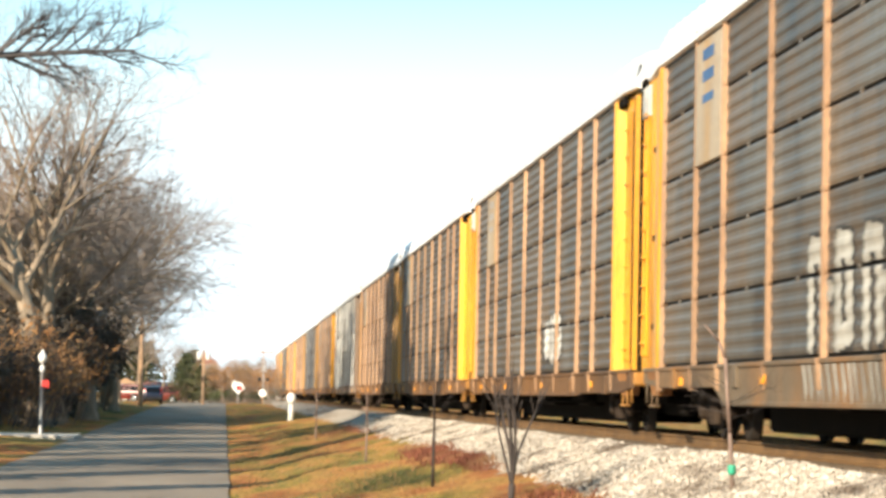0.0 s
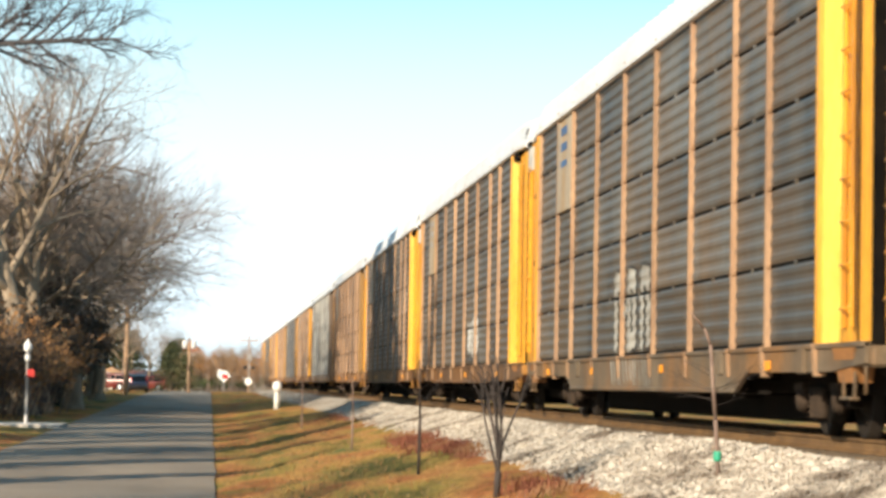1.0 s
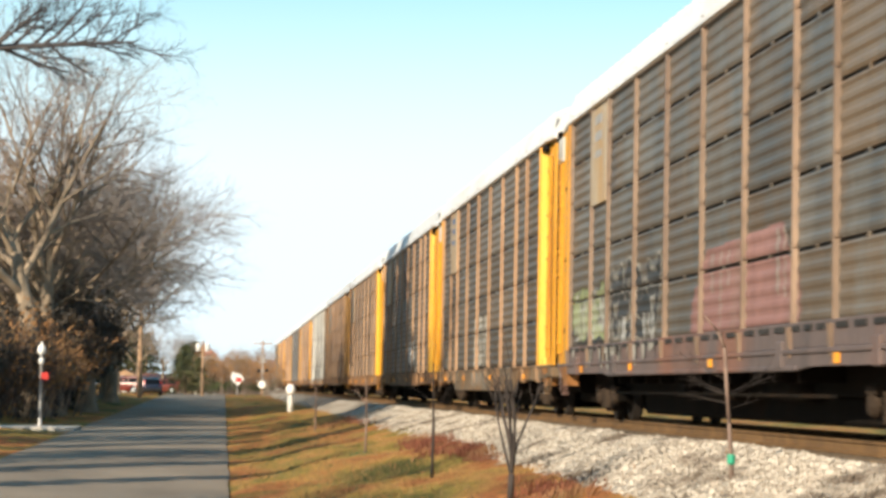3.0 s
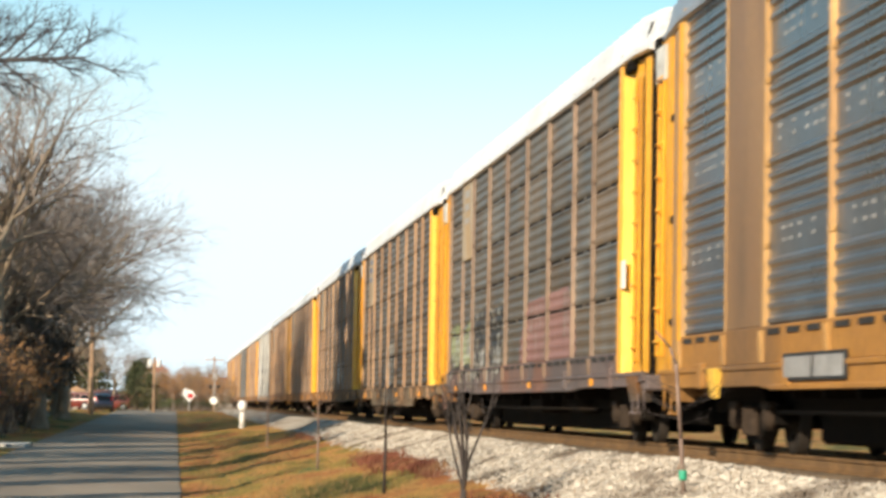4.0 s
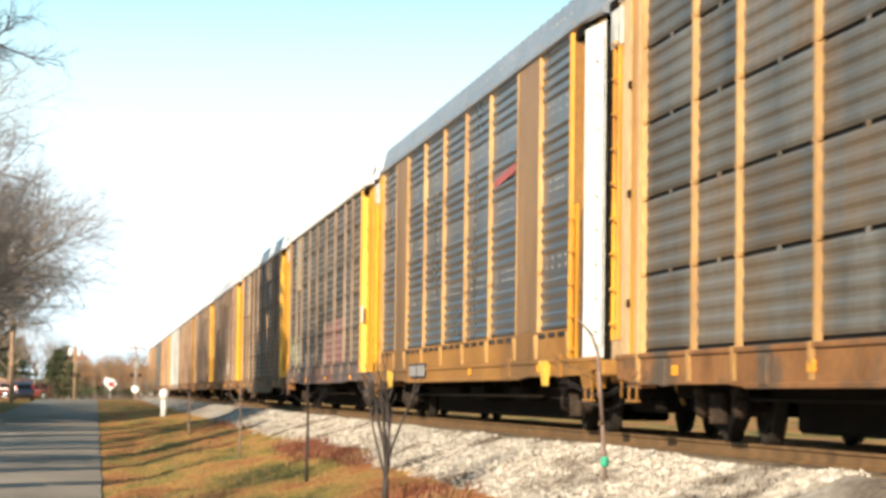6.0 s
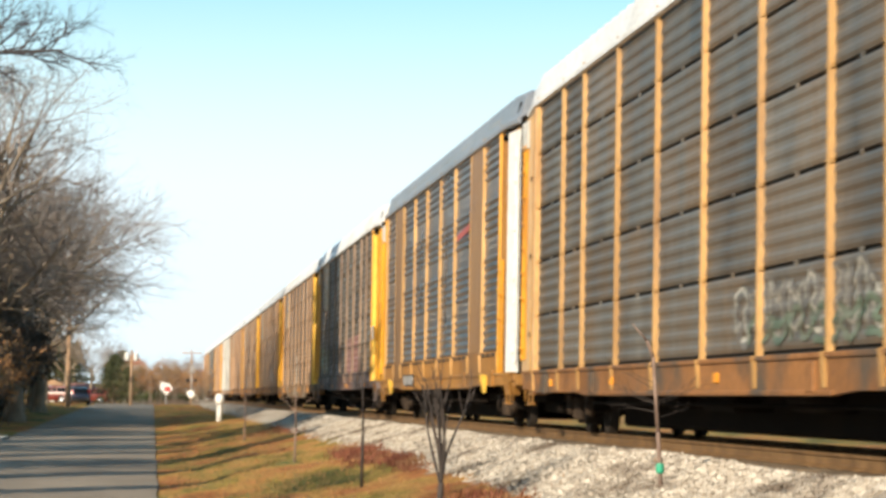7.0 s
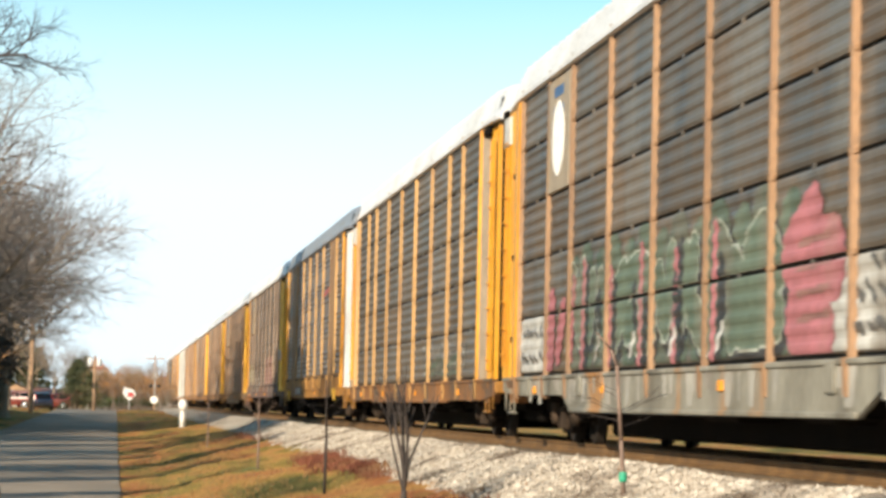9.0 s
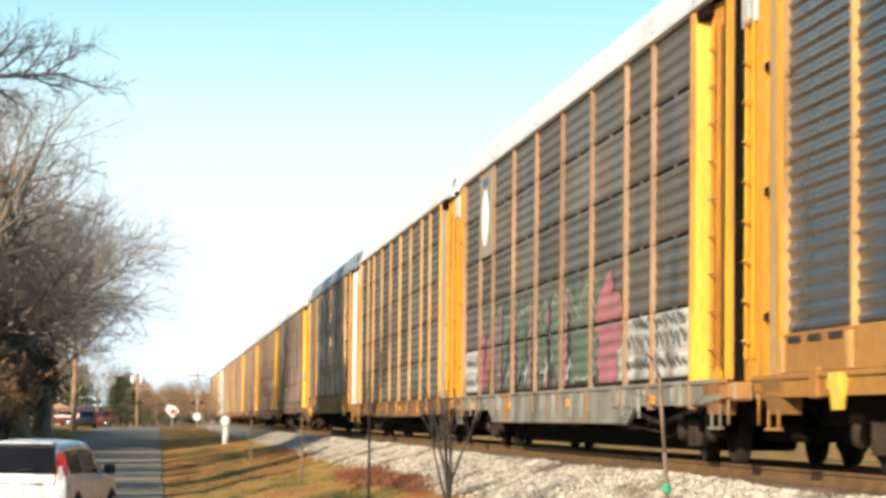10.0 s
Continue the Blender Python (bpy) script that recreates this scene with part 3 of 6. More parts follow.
def plate_geo(y0, y1, x0, x1):
    """The slanting plate beside the last post, that faces the train's tail."""
    g = Geo()
    v = [(x0, y0, 1.02), (x1, y1, 1.02), (x1, y1, 5.6), (x0, y0, 5.6)]
    w = [(a + 0.01, b, c) for a, b, c in v]
    return g.add(v + w, [(0, 1, 2, 3), (7, 6, 5, 4), (0, 4, 5, 1), (1, 5, 6, 2), (2, 6, 7, 3), (3, 7, 4, 0)])


def ladder_geo(y0, width, z0, z1, x=-1.56, loops=True):
    g = Geo()
    for y in (y0, y0 + width):
        g.box(x - 0.02, x + 0.02, y - 0.03, y + 0.03, z0, z1, 0.006)
    k = z0 + 0.2
    while k < z1:
        if loops:
            a, b = (x - 0.05, y0 + 0.02, k), (x - 0.05, y0 + width - 0.02, k)
            g.tube((x, y0, k + 0.04), a, 0.014, 0.014, 5)
            g.tube(a, b, 0.014, 0.014, 5)
            g.tube(b, (x, y0 + width, k + 0.04), 0.014, 0.014, 5)
        else:
            g.tube((x, y0, k), (x, y0 + width, k), 0.014, 0.014, 5)
        k += 0.46
    return g


def doors_geo(y, s):
    g = Geo()
    for k in range(6):
        x0 = -1.02 + k * 0.34
        g.box(x0, x0 + 0.32, min(y, y + s * (0.06 + 0.03 * (k % 2))), max(y, y + s * (0.06 + 0.03 * (k % 2))), 1.0, 5.6, 0.02)
    for x in (-0.9, -0.05, 0.8):
        g.tube((x, y + s * 0.12, 1.0), (x, y + s * 0.12, 5.5), 0.03, 0.03, 6)
    for z in (1.6, 3.2, 4.9):
        g.box(-1.0, 1.0, min(y, y + s * 0.14), max(y, y + s * 0.14), z, z + 0.1, 0.01)
    return g


def truck_geo():
    g = Geo()
    for sx in (-1, 1):
        x0 = sx * 0.98
        o = [(-1.15, 0.36), (-1.15, 0.58), (-0.62, 0.62), (-0.42, 0.8), (0.42, 0.8), (0.62, 0.62), (1.15, 0.58), (1.15, 0.36), (0.66, 0.38), (0.36, 0.16), (-0.36, 0.16), (-0.66, 0.38)]
        g.prism(o, x0 - 0.09, x0 + 0.09)
    g.box(-1.0, 1.0, -0.22, 0.22, 0.42, 0.78, 0.03)
    g.box(-0.9, 0.9, -0.5, -0.4, 0.3, 0.42, 0.02)
    g.box(-0.9, 0.9, 0.4, 0.5, 0.3, 0.42, 0.02)
    return g


def spring_geo():
    return Geo().lathe([((0.085, 0.06)[i % 2], 0.22 + 0.032 * i) for i in range(12)], "z", 10)


def wheelset_geo():
    g = Geo()
    for s in (-1, 1):
        g.lathe([(0.1, s * 0.62), (0.12, s * 0.66), (0.36, s * 0.67), (0.455, s * 0.675), (0.455, s * 0.705), (0.425, s * 0.72), (0.42, s * 0.81), (0.36, s * 0.81), (0.33, s * 0.77), (0.15, s * 0.76), (0.12, s * 0.83)], "x", 28)
        for k in range(5):
            a = k * 2 * math.pi / 5
            g.tube((s * 0.765, 0.24 * math.cos(a), 0.24 * math.sin(a)), (s * 0.785, 0.24 * math.cos(a), 0.24 * math.sin(a)), 0.03, 0.03, 6)
    g.tube((-1.02, 0, 0), (1.02, 0, 0), 0.085, 0.085, 10)
    return g


def under_geo():
    g = Geo()
    g.box(-0.85, 0.85, -13.2, 13.2, 0.5, 0.98, 0.02)
    g.box(-0.7, 0.7, -8.2, 8.2, 0.14, 0.52, 0.05)
    g.box(-0.5, 0.5, -11.4, 11.4, 0.34, 0.52, 0.05)
    g.box(-0.6, 0.6, -13.4, -11.4, 0.3, 0.52, 0.05)
    g.box(-0.6, 0.6, 11.4, 13.4, 0.3, 0.52, 0.05)
    g.box(-1.42, 1.42, -13.3, 13.3, 0.96, 1.03)
    for k in range(-5, 6):
        g.box(-1.4, 1.4, k * 1.35 - 0.06, k * 1.35 + 0.06, 0.66, 0.97)
    g.box(-1.2, -0.5, -1.5, 0.2, 0.42, 0.9, 0.04)
    g.box(-1.1, -0.45, 2.2, 3.0, 0.45, 0.9, 0.04)
    g.tube((-0.8, -5.2, 0.62), (-0.8, -3.2, 0.62), 0.2, 0.2, 12)
    g.tube((-1.25, -8.0, 0.5), (-1.25, 8.0, 0.5), 0.025, 0.025, 6)
    return g


def coupler_geo(s):
    g = Geo()
    g.box(-0.12, 0.12, min(13.2 * s, 14.1 * s), max(13.2 * s, 14.1 * s), 0.68, 0.92, 0.02)
    g.box(-0.2, 0.2, min(14.0 * s, 14.28 * s), max(14.0 * s, 14.28 * s), 0.6, 0.98, 0.04)
    g.box(-1.3, 1.3, min(13.3 * s, 13.55 * s), max(13.3 * s, 13.55 * s), 0.7, 1.0, 0.03)
    g.tube((-0.5, 13.6 * s, 0.75), (-0.45, 14.0 * s, 0.42), 0.03, 0.03, 6)
    return g


def step_geo(s):
    """Stirrup step below the ladder, with its hanger and the lever beside it."""
    g = Geo()
    x = -1.5
    for y in (12.6 * s, 13.05 * s):
        g.box(x - 0.012, x + 0.012, y - 0.02, y + 0.02, 0.46, 1.0, 0.004)
    g.box(x - 0.05, x + 0.05, min(12.6 * s, 13.05 * s), max(12.6 * s, 13.05 * s), 0.44, 0.475, 0.006)
    g.tube((x, 13.5 * s, 1.0), (x, 13.5 * s, 0.5), 0.018, 0.018, 6)
    g.tube((x, 13.5 * s, 0.98), (-0.3, 13.75 * s, 0.94), 0.02, 0.02, 6)
    g.box(x, x + 0.25, min(13.2 * s, 13.75 * s), max(13.2 * s, 13.75 * s), 0.78, 1.0, 0.03)
    return g


def bracket_geo(s):
    """Folded corner plate between sill and end."""
    g = Geo()
    y = 12.3 * s
    g.add([(-1.57, y, 1.04), (-1.57, y + s * 0.95, 1.04), (-1.5, y + s * 0.7, 0.62), (-1.5, y + s * 0.1, 0.62), (-1.3, y, 1.04), (-1.3, y + s * 0.95, 1.04), (-1.3, y + s * 0.7, 0.62), (-1.3, y + s * 0.1, 0.62)],
          [(0, 1, 2, 3), (4, 7, 6, 5), (0, 4, 5, 1), (1, 5, 6, 2), (2, 6, 7, 3), (3, 7, 4, 0)])
    return g


STYLES = {
    "grey": dict(panel=GREY_STEEL, post=RIB_TAN, sill=SILL_BROWN, end=YELLOW, rows=5, word="grey-brown corrugated"),
    "ochre": dict(panel=GREY_STEEL, post=RIB_GOLD, sill=SILL_RUST, end=YELLOW, rows=5, plate=PLATE_GREY, first=YELLOW, head=PLATE_PEACH, word="dark grey corrugated"),
    "deep": dict(panel=GREY_STEEL, post=RIB_TAN, sill=SILL_GREY, end=YELLOW, rows=5, deep=True, word="weathered grey corrugated"),
    "chalky": dict(panel=GREY_STEEL, post=RIB_TAN, sill=SILL_PALE, end=YELLOW, rows=5, deep=True, word="weathered grey corrugated"),
    "dark": dict(panel=DARK_STEEL, post=DARK_STEEL, sill=SILL_BROWN, end=YELLOW_DULL, rows=5, word="dark grey corrugated"),
    "tan": dict(panel=TAN_STEEL, post=RIB_TAN, sill=SILL_BROWN, end=YELLOW_DULL, rows=5, word="faded tan"),
    "pale": dict(panel=GREY_STEEL, post=SPRAY_WHITE, sill=SILL_BROWN, end=TAN_STEEL, rows=5, word="pale grey"),
    "plain": dict(panel=GREY_STEEL, post=TAN_STEEL, sill=SILL_MAUVE, end=YELLOW, rows=5, zb=1.3, low=0.8, word="dull grey corrugated"),
    "slate": dict(panel=BLUE_STEEL, post=RIB_GOLD, sill=SILL_TAN, end=YELLOW, rows=1, zb=1.42, low=0.76, word="slate-grey corrugated"),
    "blue": dict(panel=BLUE_STEEL, post=RIB_GOLD, sill=SILL_TAN, end=YELLOW, rows=1, plate=SILL_TAN, first=RIB_BROWN, roof=BLUE_ROOF, zb=1.42, low=0.76, word="blue-grey corrugated"),
}


def auto_rack(style, extra="", placard=True, far=False):
    st = STYLES[style]
    zb = st.get("zb", ZB)
    car = thing("rail_car", category="rail car", group="cars of the train",
                label=f"{st['word']} auto rack car with yellow ends{extra}")
    # solid near-black blocks stand in for the car's unlit inside
    part("inner_wall", shared(("inner_wall",), lambda: Geo().box(-1.42, 1.42, -11.45, 12.25, 1.03, 5.66).box(-0.98, 0.98, -13.38, 13.38, 1.04, 5.64)), INNER_SHADE, car)
    part("roof", shared(("roof",), roof_geo), st.get("roof", ROOF_STEEL), car, "galvanised ribbed roof")
    part("underframe", shared(("underframe",), under_geo), BLACK_STEEL_SHADE, car, "grimy black underframe")
    for s in (-1, 1):
        part("side_sill", shared(("side_sill", bool(st.get("deep")), zb, st.get("low", 0.62)), lambda: sill_geo(st.get("deep"), zb, st.get("low", 0.62))), st["sill"], car, "grimy painted side sill",
             at=(-1.48, 0, 0) if s < 0 else (1.54, 0, 0))
        part("coupler", shared(("coupler", s), lambda: coupler_geo(s)), BLACK_STEEL_SHADE if style != "blue" else SILL_TAN, car)
        part("corner_step", shared(("corner_step", s), lambda: step_geo(s)), st["sill"] if style in ("deep", "plain", "chalky") else SILL_TAN, car, "bent stirrup step with its hanger")
        part("corner_bracket", shared(("corner_bracket", s), lambda: bracket_geo(s)), SILL_TAN if style in ("blue", "slate") else SILL_RUST, car, "folded corner plate")
        # end doors take the black, as shade in the gap
        part("end_door", shared(("end_door", s), lambda: doors_geo(13.4 * s, s)), BLACK_STEEL_SHADE, car, "end doors blackened for the shade between cars")
    part("far_side", shared(("far_side",), lambda: Geo().box(1.42, 1.5, -13.2, 13.2, 1.04, 5.66, 0.01)), st["panel"], car)
    part("end_panel", shared(("end_panel", 0), lambda: end_geo(Y_TAIL - 0.02, -13.4, TAIL_PLAN)), st["end"], car, "yellow folded end plate")
    part("end_panel", shared(("end_panel", 1), lambda: end_geo(Y_HEAD + 0.02, 14.6, HEAD_PLAN)), st.get("head", st["end"]), car, "yellow folded end plate")
    # black strip over the sunlit end face, in place of the gap's shade
    part("end_frame", shared(("end_frame",), lambda: Geo().box(-1.385, -0.9, -13.29, -13.245, 1.0, 5.66, 0.004)), BLACK_STEEL_SHADE, car, "black strip for the shade in the gap between cars")
    # black strips fill the plate recesses, which would otherwise catch the sun
    for y0, y1, x in ((Y_TAIL - 0.695, Y_TAIL - 0.625, -1.42), (Y_TAIL - 1.35, Y_TAIL - 1.285, -1.41), (Y_HEAD + 0.81, Y_HEAD + 1.155, -1.37), (Y_HEAD + 1.485, Y_HEAD + 1.545, -1.42)):
        part("seam", shared(("seam", y0), lambda: Geo().box(x, x + 0.1, y0, y1, 1.02, 5.64)), BLACK_STEEL_SHADE, car, "black strip for the shade in a recess between end plates")
    part("end_post", shared(("end_post",), lambda: Geo().box(-1.49, -1.44, Y_HEAD + 0.2, Y_HEAD + 0.79, 1.02, 5.64, 0.01)), st.get("first", PLATE_TAN), car, "painted plate beside the last post")
    part("top_plate", shared(("top_plate",), lambda: Geo().box(-1.475, -1.42, Y_HEAD + 1.58, Y_HEAD + 2.2, 5.1, 5.6, 0.01)), SPRAY_WHITE, car, "pale plate at the head of the end")
    part("latch", shared(("latch", 1), lambda: Geo().box(-1.5, -1.3, Y_HEAD + 1.9, Y_HEAD + 2.22, 5.605, 5.74, 0.02)), BLACK_STEEL_SHADE, car, "dark latch below the roof")
    part("latch", shared(("latch", 0), lambda: Geo().box(-1.53, -1.3, Y_TAIL - 0.85, Y_TAIL - 0.25, 5.52, 5.67, 0.02)), BLACK_STEEL_SHADE, car, "dark latch below the roof")
    part("roof_bar", shared(("roof_bar",), lambda: Geo().tube((-1.44, -12.95, 5.76), (-1.4, -13.3, 6.1), 0.025, 0.018, 6)), BLACK_STEEL_SHADE, car, "thin dark bar at the roof's end")
    for z in (1.7, 3.1, 4.5):
        part("hinge", shared(("hinge",), lambda: Geo().box(-1.47, -1.36, Y_HEAD + 0.83, Y_HEAD + 1.13, -0.05, 0.05, 0.015)), BLACK_STEEL_SHADE, car, at=(0, 0, z))
    part("end_plate", shared(("end_plate",), lambda: plate_geo(Y_TAIL - 0.2, Y_TAIL - 0.61, -1.52, -1.335)), st.get("plate", st["end"] if far else YELLOW_CLEAN), car, "bright slanting end plate")
    if style == "blue":
        part("ladder", shared(("ladder", 2), lambda: ladder_geo(-12.05, 0.3, 0.95, 3.2, -1.53)), st["end"], car, "short yellow ladder")
        part("end_cap", shared(("end_cap",), lambda: plate_geo(Y_TAIL - 0.86, Y_TAIL - 1.78, -1.5, -1.4)), WHITE_PAINT, car, "bright white end plate")
        part("ladder", shared(("ladder", 3), lambda: ladder_geo(-13.26, 0.22, 1.2, 5.4, -1.44)), WHITE_PAINT, car, "white ladder with bent rungs")
    else:
        part("ladder", shared(("ladder", 0), lambda: ladder_geo(-12.74, 0.34, 1.2, 5.4, -1.46)), st["end"], car, "yellow ladder with bent rungs")
    part("ladder", shared(("ladder", 1), lambda: ladder_geo(13.98, 0.34, 1.25, 5.4, -1.455)), st["end"], car, "yellow ladder with bent rungs")
    rows = st["rows"]
    step = (ZT - zb) / rows
    pitch, deep, cycle = (0.188, 0.018, 0) if rows == 5 else (0.165, 0.034, 7 if style == "blue" else 0)
    y = Y_TAIL
    post = shared(("post", zb), lambda: post_geo(zb))
    for k, w in enumerate(BAYS):
        plain = style == "blue" and k in (1, 7)
        for r in range(rows):
            a, h = 0.03, step - 0.05
            if plain:
                me = shared(("side_panel", w, "plain", zb), lambda: Geo().box(-0.06, 0.03, 0, w - 0.02, 0, h, 0.015))
            else:
                me = shared(("side_panel", w, rows, cycle, zb), lambda: panel_geo(w - 0.02, h, pitch, deep, cycle))
            part("side_panel", me, RIB_BROWN if plain else st["panel"], car, "plain brown panel" if plain else "", at=(-1.46, y + 0.01, zb + r * step + 0.05))
        part("post", post, st["post"], car, at=(-1.46, y, zb))
        y += w
    part("post", post, st["post"], car, at=(-1.46, y, zb))
    if rows == 5 and placard:
        g = Geo().box(-1.535, -1.46, 0.1, 1.9, 0, 1.75, 0.01)
        p = part("placard", g, PLACARD, car, "faded tan sheet-metal placard", at=(0, Y_HEAD - 4.67, ZT - 1.85))
        g = Geo()
        for z, h in ((1.45, 0.16), (1.15, 0.16), (0.85, 0.12)):
            g.box(-1.54, -1.53, 0.6, 1.4, z, z + h)
        part("placard_mark", g, BLUE_PAINT if style in ("deep", "chalky") else GREY_METAL, p)
    if rows == 1 or style == "plain":
        g = Geo()
        for k, w in enumerate(BAYS):
            if rows == 5 or k not in (1, 7):
                y0 = Y_TAIL + sum(BAYS[:k])
                for q in range(3):
                    g.box(-1.551, -1.53, y0 + 0.3 + q * w / 3.3, y0 + 0.3 + q * w / 3.3 + w / 5.5, zb - 0.05, zb + 0.015)
        # flat dark plates on the sill, for the shade within the slots
        tagged(part("drain_slot", g, INNER_SHADE, car, "row of drain slots coloured dark for their inner shade"), kind="stuff")
        g = Geo()
        for k, w in enumerate(BAYS if style == "blue" else ()):
            if k not in (1, 7):
                y0 = Y_TAIL + sum(BAYS[:k])
                for band in range(4):
                    for row in (0.1, 0.24):
                        z = zb + 0.05 + (band * 7 + 5) * 0.165 + row
                        for q in range(5):
                            a = y0 + 0.35 + (q + 0.3 * math.sin(7 * k + 3 * band + 5 * q)) * (w - 0.7) / 4.6
                            g.box(-1.468, -1.455, a, a + 0.11, z, z + 0.045)
        if style == "blue":
            tagged(part("vent_hole", g, GREY_METAL, car, "rows of small pale vent holes"), kind="stuff")
    if style == "blue":
        sign = part("sign_board", Geo().box(-1.575, -1.545, 3.9, 6.5, 0.84, 1.14, 0.008), BLACK_PLASTIC, car, "dark double sign board on the sill")
        for y0 in (3.98, 5.26):
            part("sign_panel", Geo().box(-1.582, -1.576, y0, y0 + 1.16, 0.88, 1.1), GREY_METAL, sign, "pale blank panel")
    if rows == 1:
        for yy in (-9.9, 9.9):
            g = Geo().add([(-1.66, yy - 0.2, 1.02), (-1.66, yy + 0.12, 1.02), (-1.58, yy + 0.26, 0.66), (-1.58, yy - 0.06, 0.66), (-1.54, yy - 0.2, 1.02), (-1.54, yy + 0.12, 1.02), (-1.54, yy + 0.26, 0.66), (-1.54, yy - 0.06, 0.66)],
                          [(0, 1, 2, 3), (7, 6, 5, 4), (0, 4, 5, 1), (1, 5, 6, 2), (2, 6, 7, 3), (3, 7, 4, 0)])
            part("jacking_bracket", g, YELLOW_CLEAN, car, "bright yellow jacking bracket")
    for yy in (-9.3, -2.2, 4.6, 10.2):
        part("reflector", shared(("reflector",), lambda: Geo().box(-1.565, -1.54, 0, 0.24, 0.76, 0.88, 0.008)), ORANGE_MARK, car, "small orange reflector plate", at=(0, yy, 0.1 if zb > 1.1 else 0))
    for s in (-1, 1):
        truck = part("truck", shared(("truck",), truck_geo), BLACK_STEEL_SHADE, car, "black cast-steel truck", at=(0, 9.95 * s, 0))
        for e in (-1, 1):
            for q in (-0.2, 0.0, 0.2):
                part("coil_spring", shared(("coil_spring",), spring_geo), DUSTY_IRON, truck, at=(e * 1.11, q, 0))
        for q in (-0.87, 0.87):
            for e in (-1, 1):
                part("bearing_cap", shared(("bearing_cap", e), lambda: Geo().lathe([(0.15, e * 1.04), (0.16, e * 1.09), (0.13, e * 1.16), (0.05, e * 1.18)], "x", 12).box(e * 1.1 - 0.06, e * 1.1 + 0.06, -0.22, 0.22, 0.1, 0.2, 0.02)), DUSTY_IRON, truck, "dusty bearing cap", at=(0, q, 0.43))
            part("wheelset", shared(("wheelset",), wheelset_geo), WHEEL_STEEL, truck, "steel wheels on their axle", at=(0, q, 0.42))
    return car


def spray(car, name, strokes, material, label, blue=False, cell=0.03, lift=0.008, zb=ZB):
    """Sprayed paint on the corrugated side: all of the sheet that lies inside rounded strokes (y0, z0, y1, z1, radius)."""
    s = np.array(strokes)
    y0, y1 = (s[:, [0, 2]].min(1) - s[:, 4]).min(), (s[:, [0, 2]].max(1) + s[:, 4]).max()
    z0, z1 = (s[:, [1, 3]].min(1) - s[:, 4]).min(), (s[:, [1, 3]].max(1) + s[:, 4]).max()
    ys, zs = np.arange(y0, y1, cell), np.arange(z0, z1, cell)
    yc, zc = np.meshgrid(ys + cell / 2, zs + cell / 2, indexing="ij")
    inside = np.zeros(yc.shape, bool)
    for a, b, c, d, r in strokes:
        ux, uz = c - a, d - b
        ll = ux * ux + uz * uz + 1e-9
        k = np.clip(((yc - a) * ux + (zc - b) * uz) / ll, 0, 1)
        inside |= (yc - a - k * ux) ** 2 + (zc - b - k * uz) ** 2 < r * r
    posts = np.cumsum([Y_TAIL] + BAYS)
    inside &= np.abs(yc[..., None] - posts).min(-1) > 0.09
    step = ZT - zb if blue else (ZT - zb) / 5
    local = (zc - zb) % step - 0.05
    inside &= (local > 0.01) & (zc > zb) & (yc > Y_TAIL) & (yc < Y_HEAD)
    pitch, deep = (9.0, 0.03) if blue else (0.188, 0.018)

    def depth(z):
        u = (((z - zb) % step - 0.05) / pitch) % 1.0
        return -1.46 - lift - deep * np.where(u < 0.5, np.minimum(1, 4 * u), np.maximum(0, 1 - 4 * (u - 0.5)))
    g = Geo()
    verts, faces = [], []
    for i, j in zip(*np.nonzero(inside)):
        ya, za = ys[i], zs[j]
        xa, xb = float(depth(za + 0.001)), float(depth(za + cell - 0.001))
        k = len(verts)
        verts += [(xa, ya, za), (xa, ya + cell, za), (xb, ya + cell, za + cell), (xb, ya, za + cell)]
        faces.append((k, k + 1, k + 2, k + 3))
    g.add(verts, faces)
    return tagged(part(name, g, material, car, label), kind="stuff")


CURLS = [
    [(0.05, 0.05), (0.02, 0.6), (0.3, 1.0), (0.55, 0.7), (0.45, 0.25), (0.7, 0.05), (0.98, 0.4), (0.9, 0.95)],
    [(0.3, 0.35), (0.08, 0.2), (0.05, 0.8), (0.45, 1.0), (0.8, 0.8), (0.6, 0.45), (0.85, 0.1), (0.4, 0.02)],
    [(0.95, 0.6), (0.7, 1.0), (0.35, 0.75), (0.6, 0.5), (0.25, 0.35), (0.05, 0.7), (0.1, 0.05), (0.9, 0.1)],
    [(0.05, 0.3), (0.2, 0.9), (0.4, 0.15), (0.6, 0.95), (0.75, 0.2), (0.95, 0.75)],
    [(0.1, 0.9), (0.5, 0.6), (0.9, 0.95), (0.8, 0.4), (0.5, 0.05), (0.15, 0.4), (0.45, 0.75)],
]


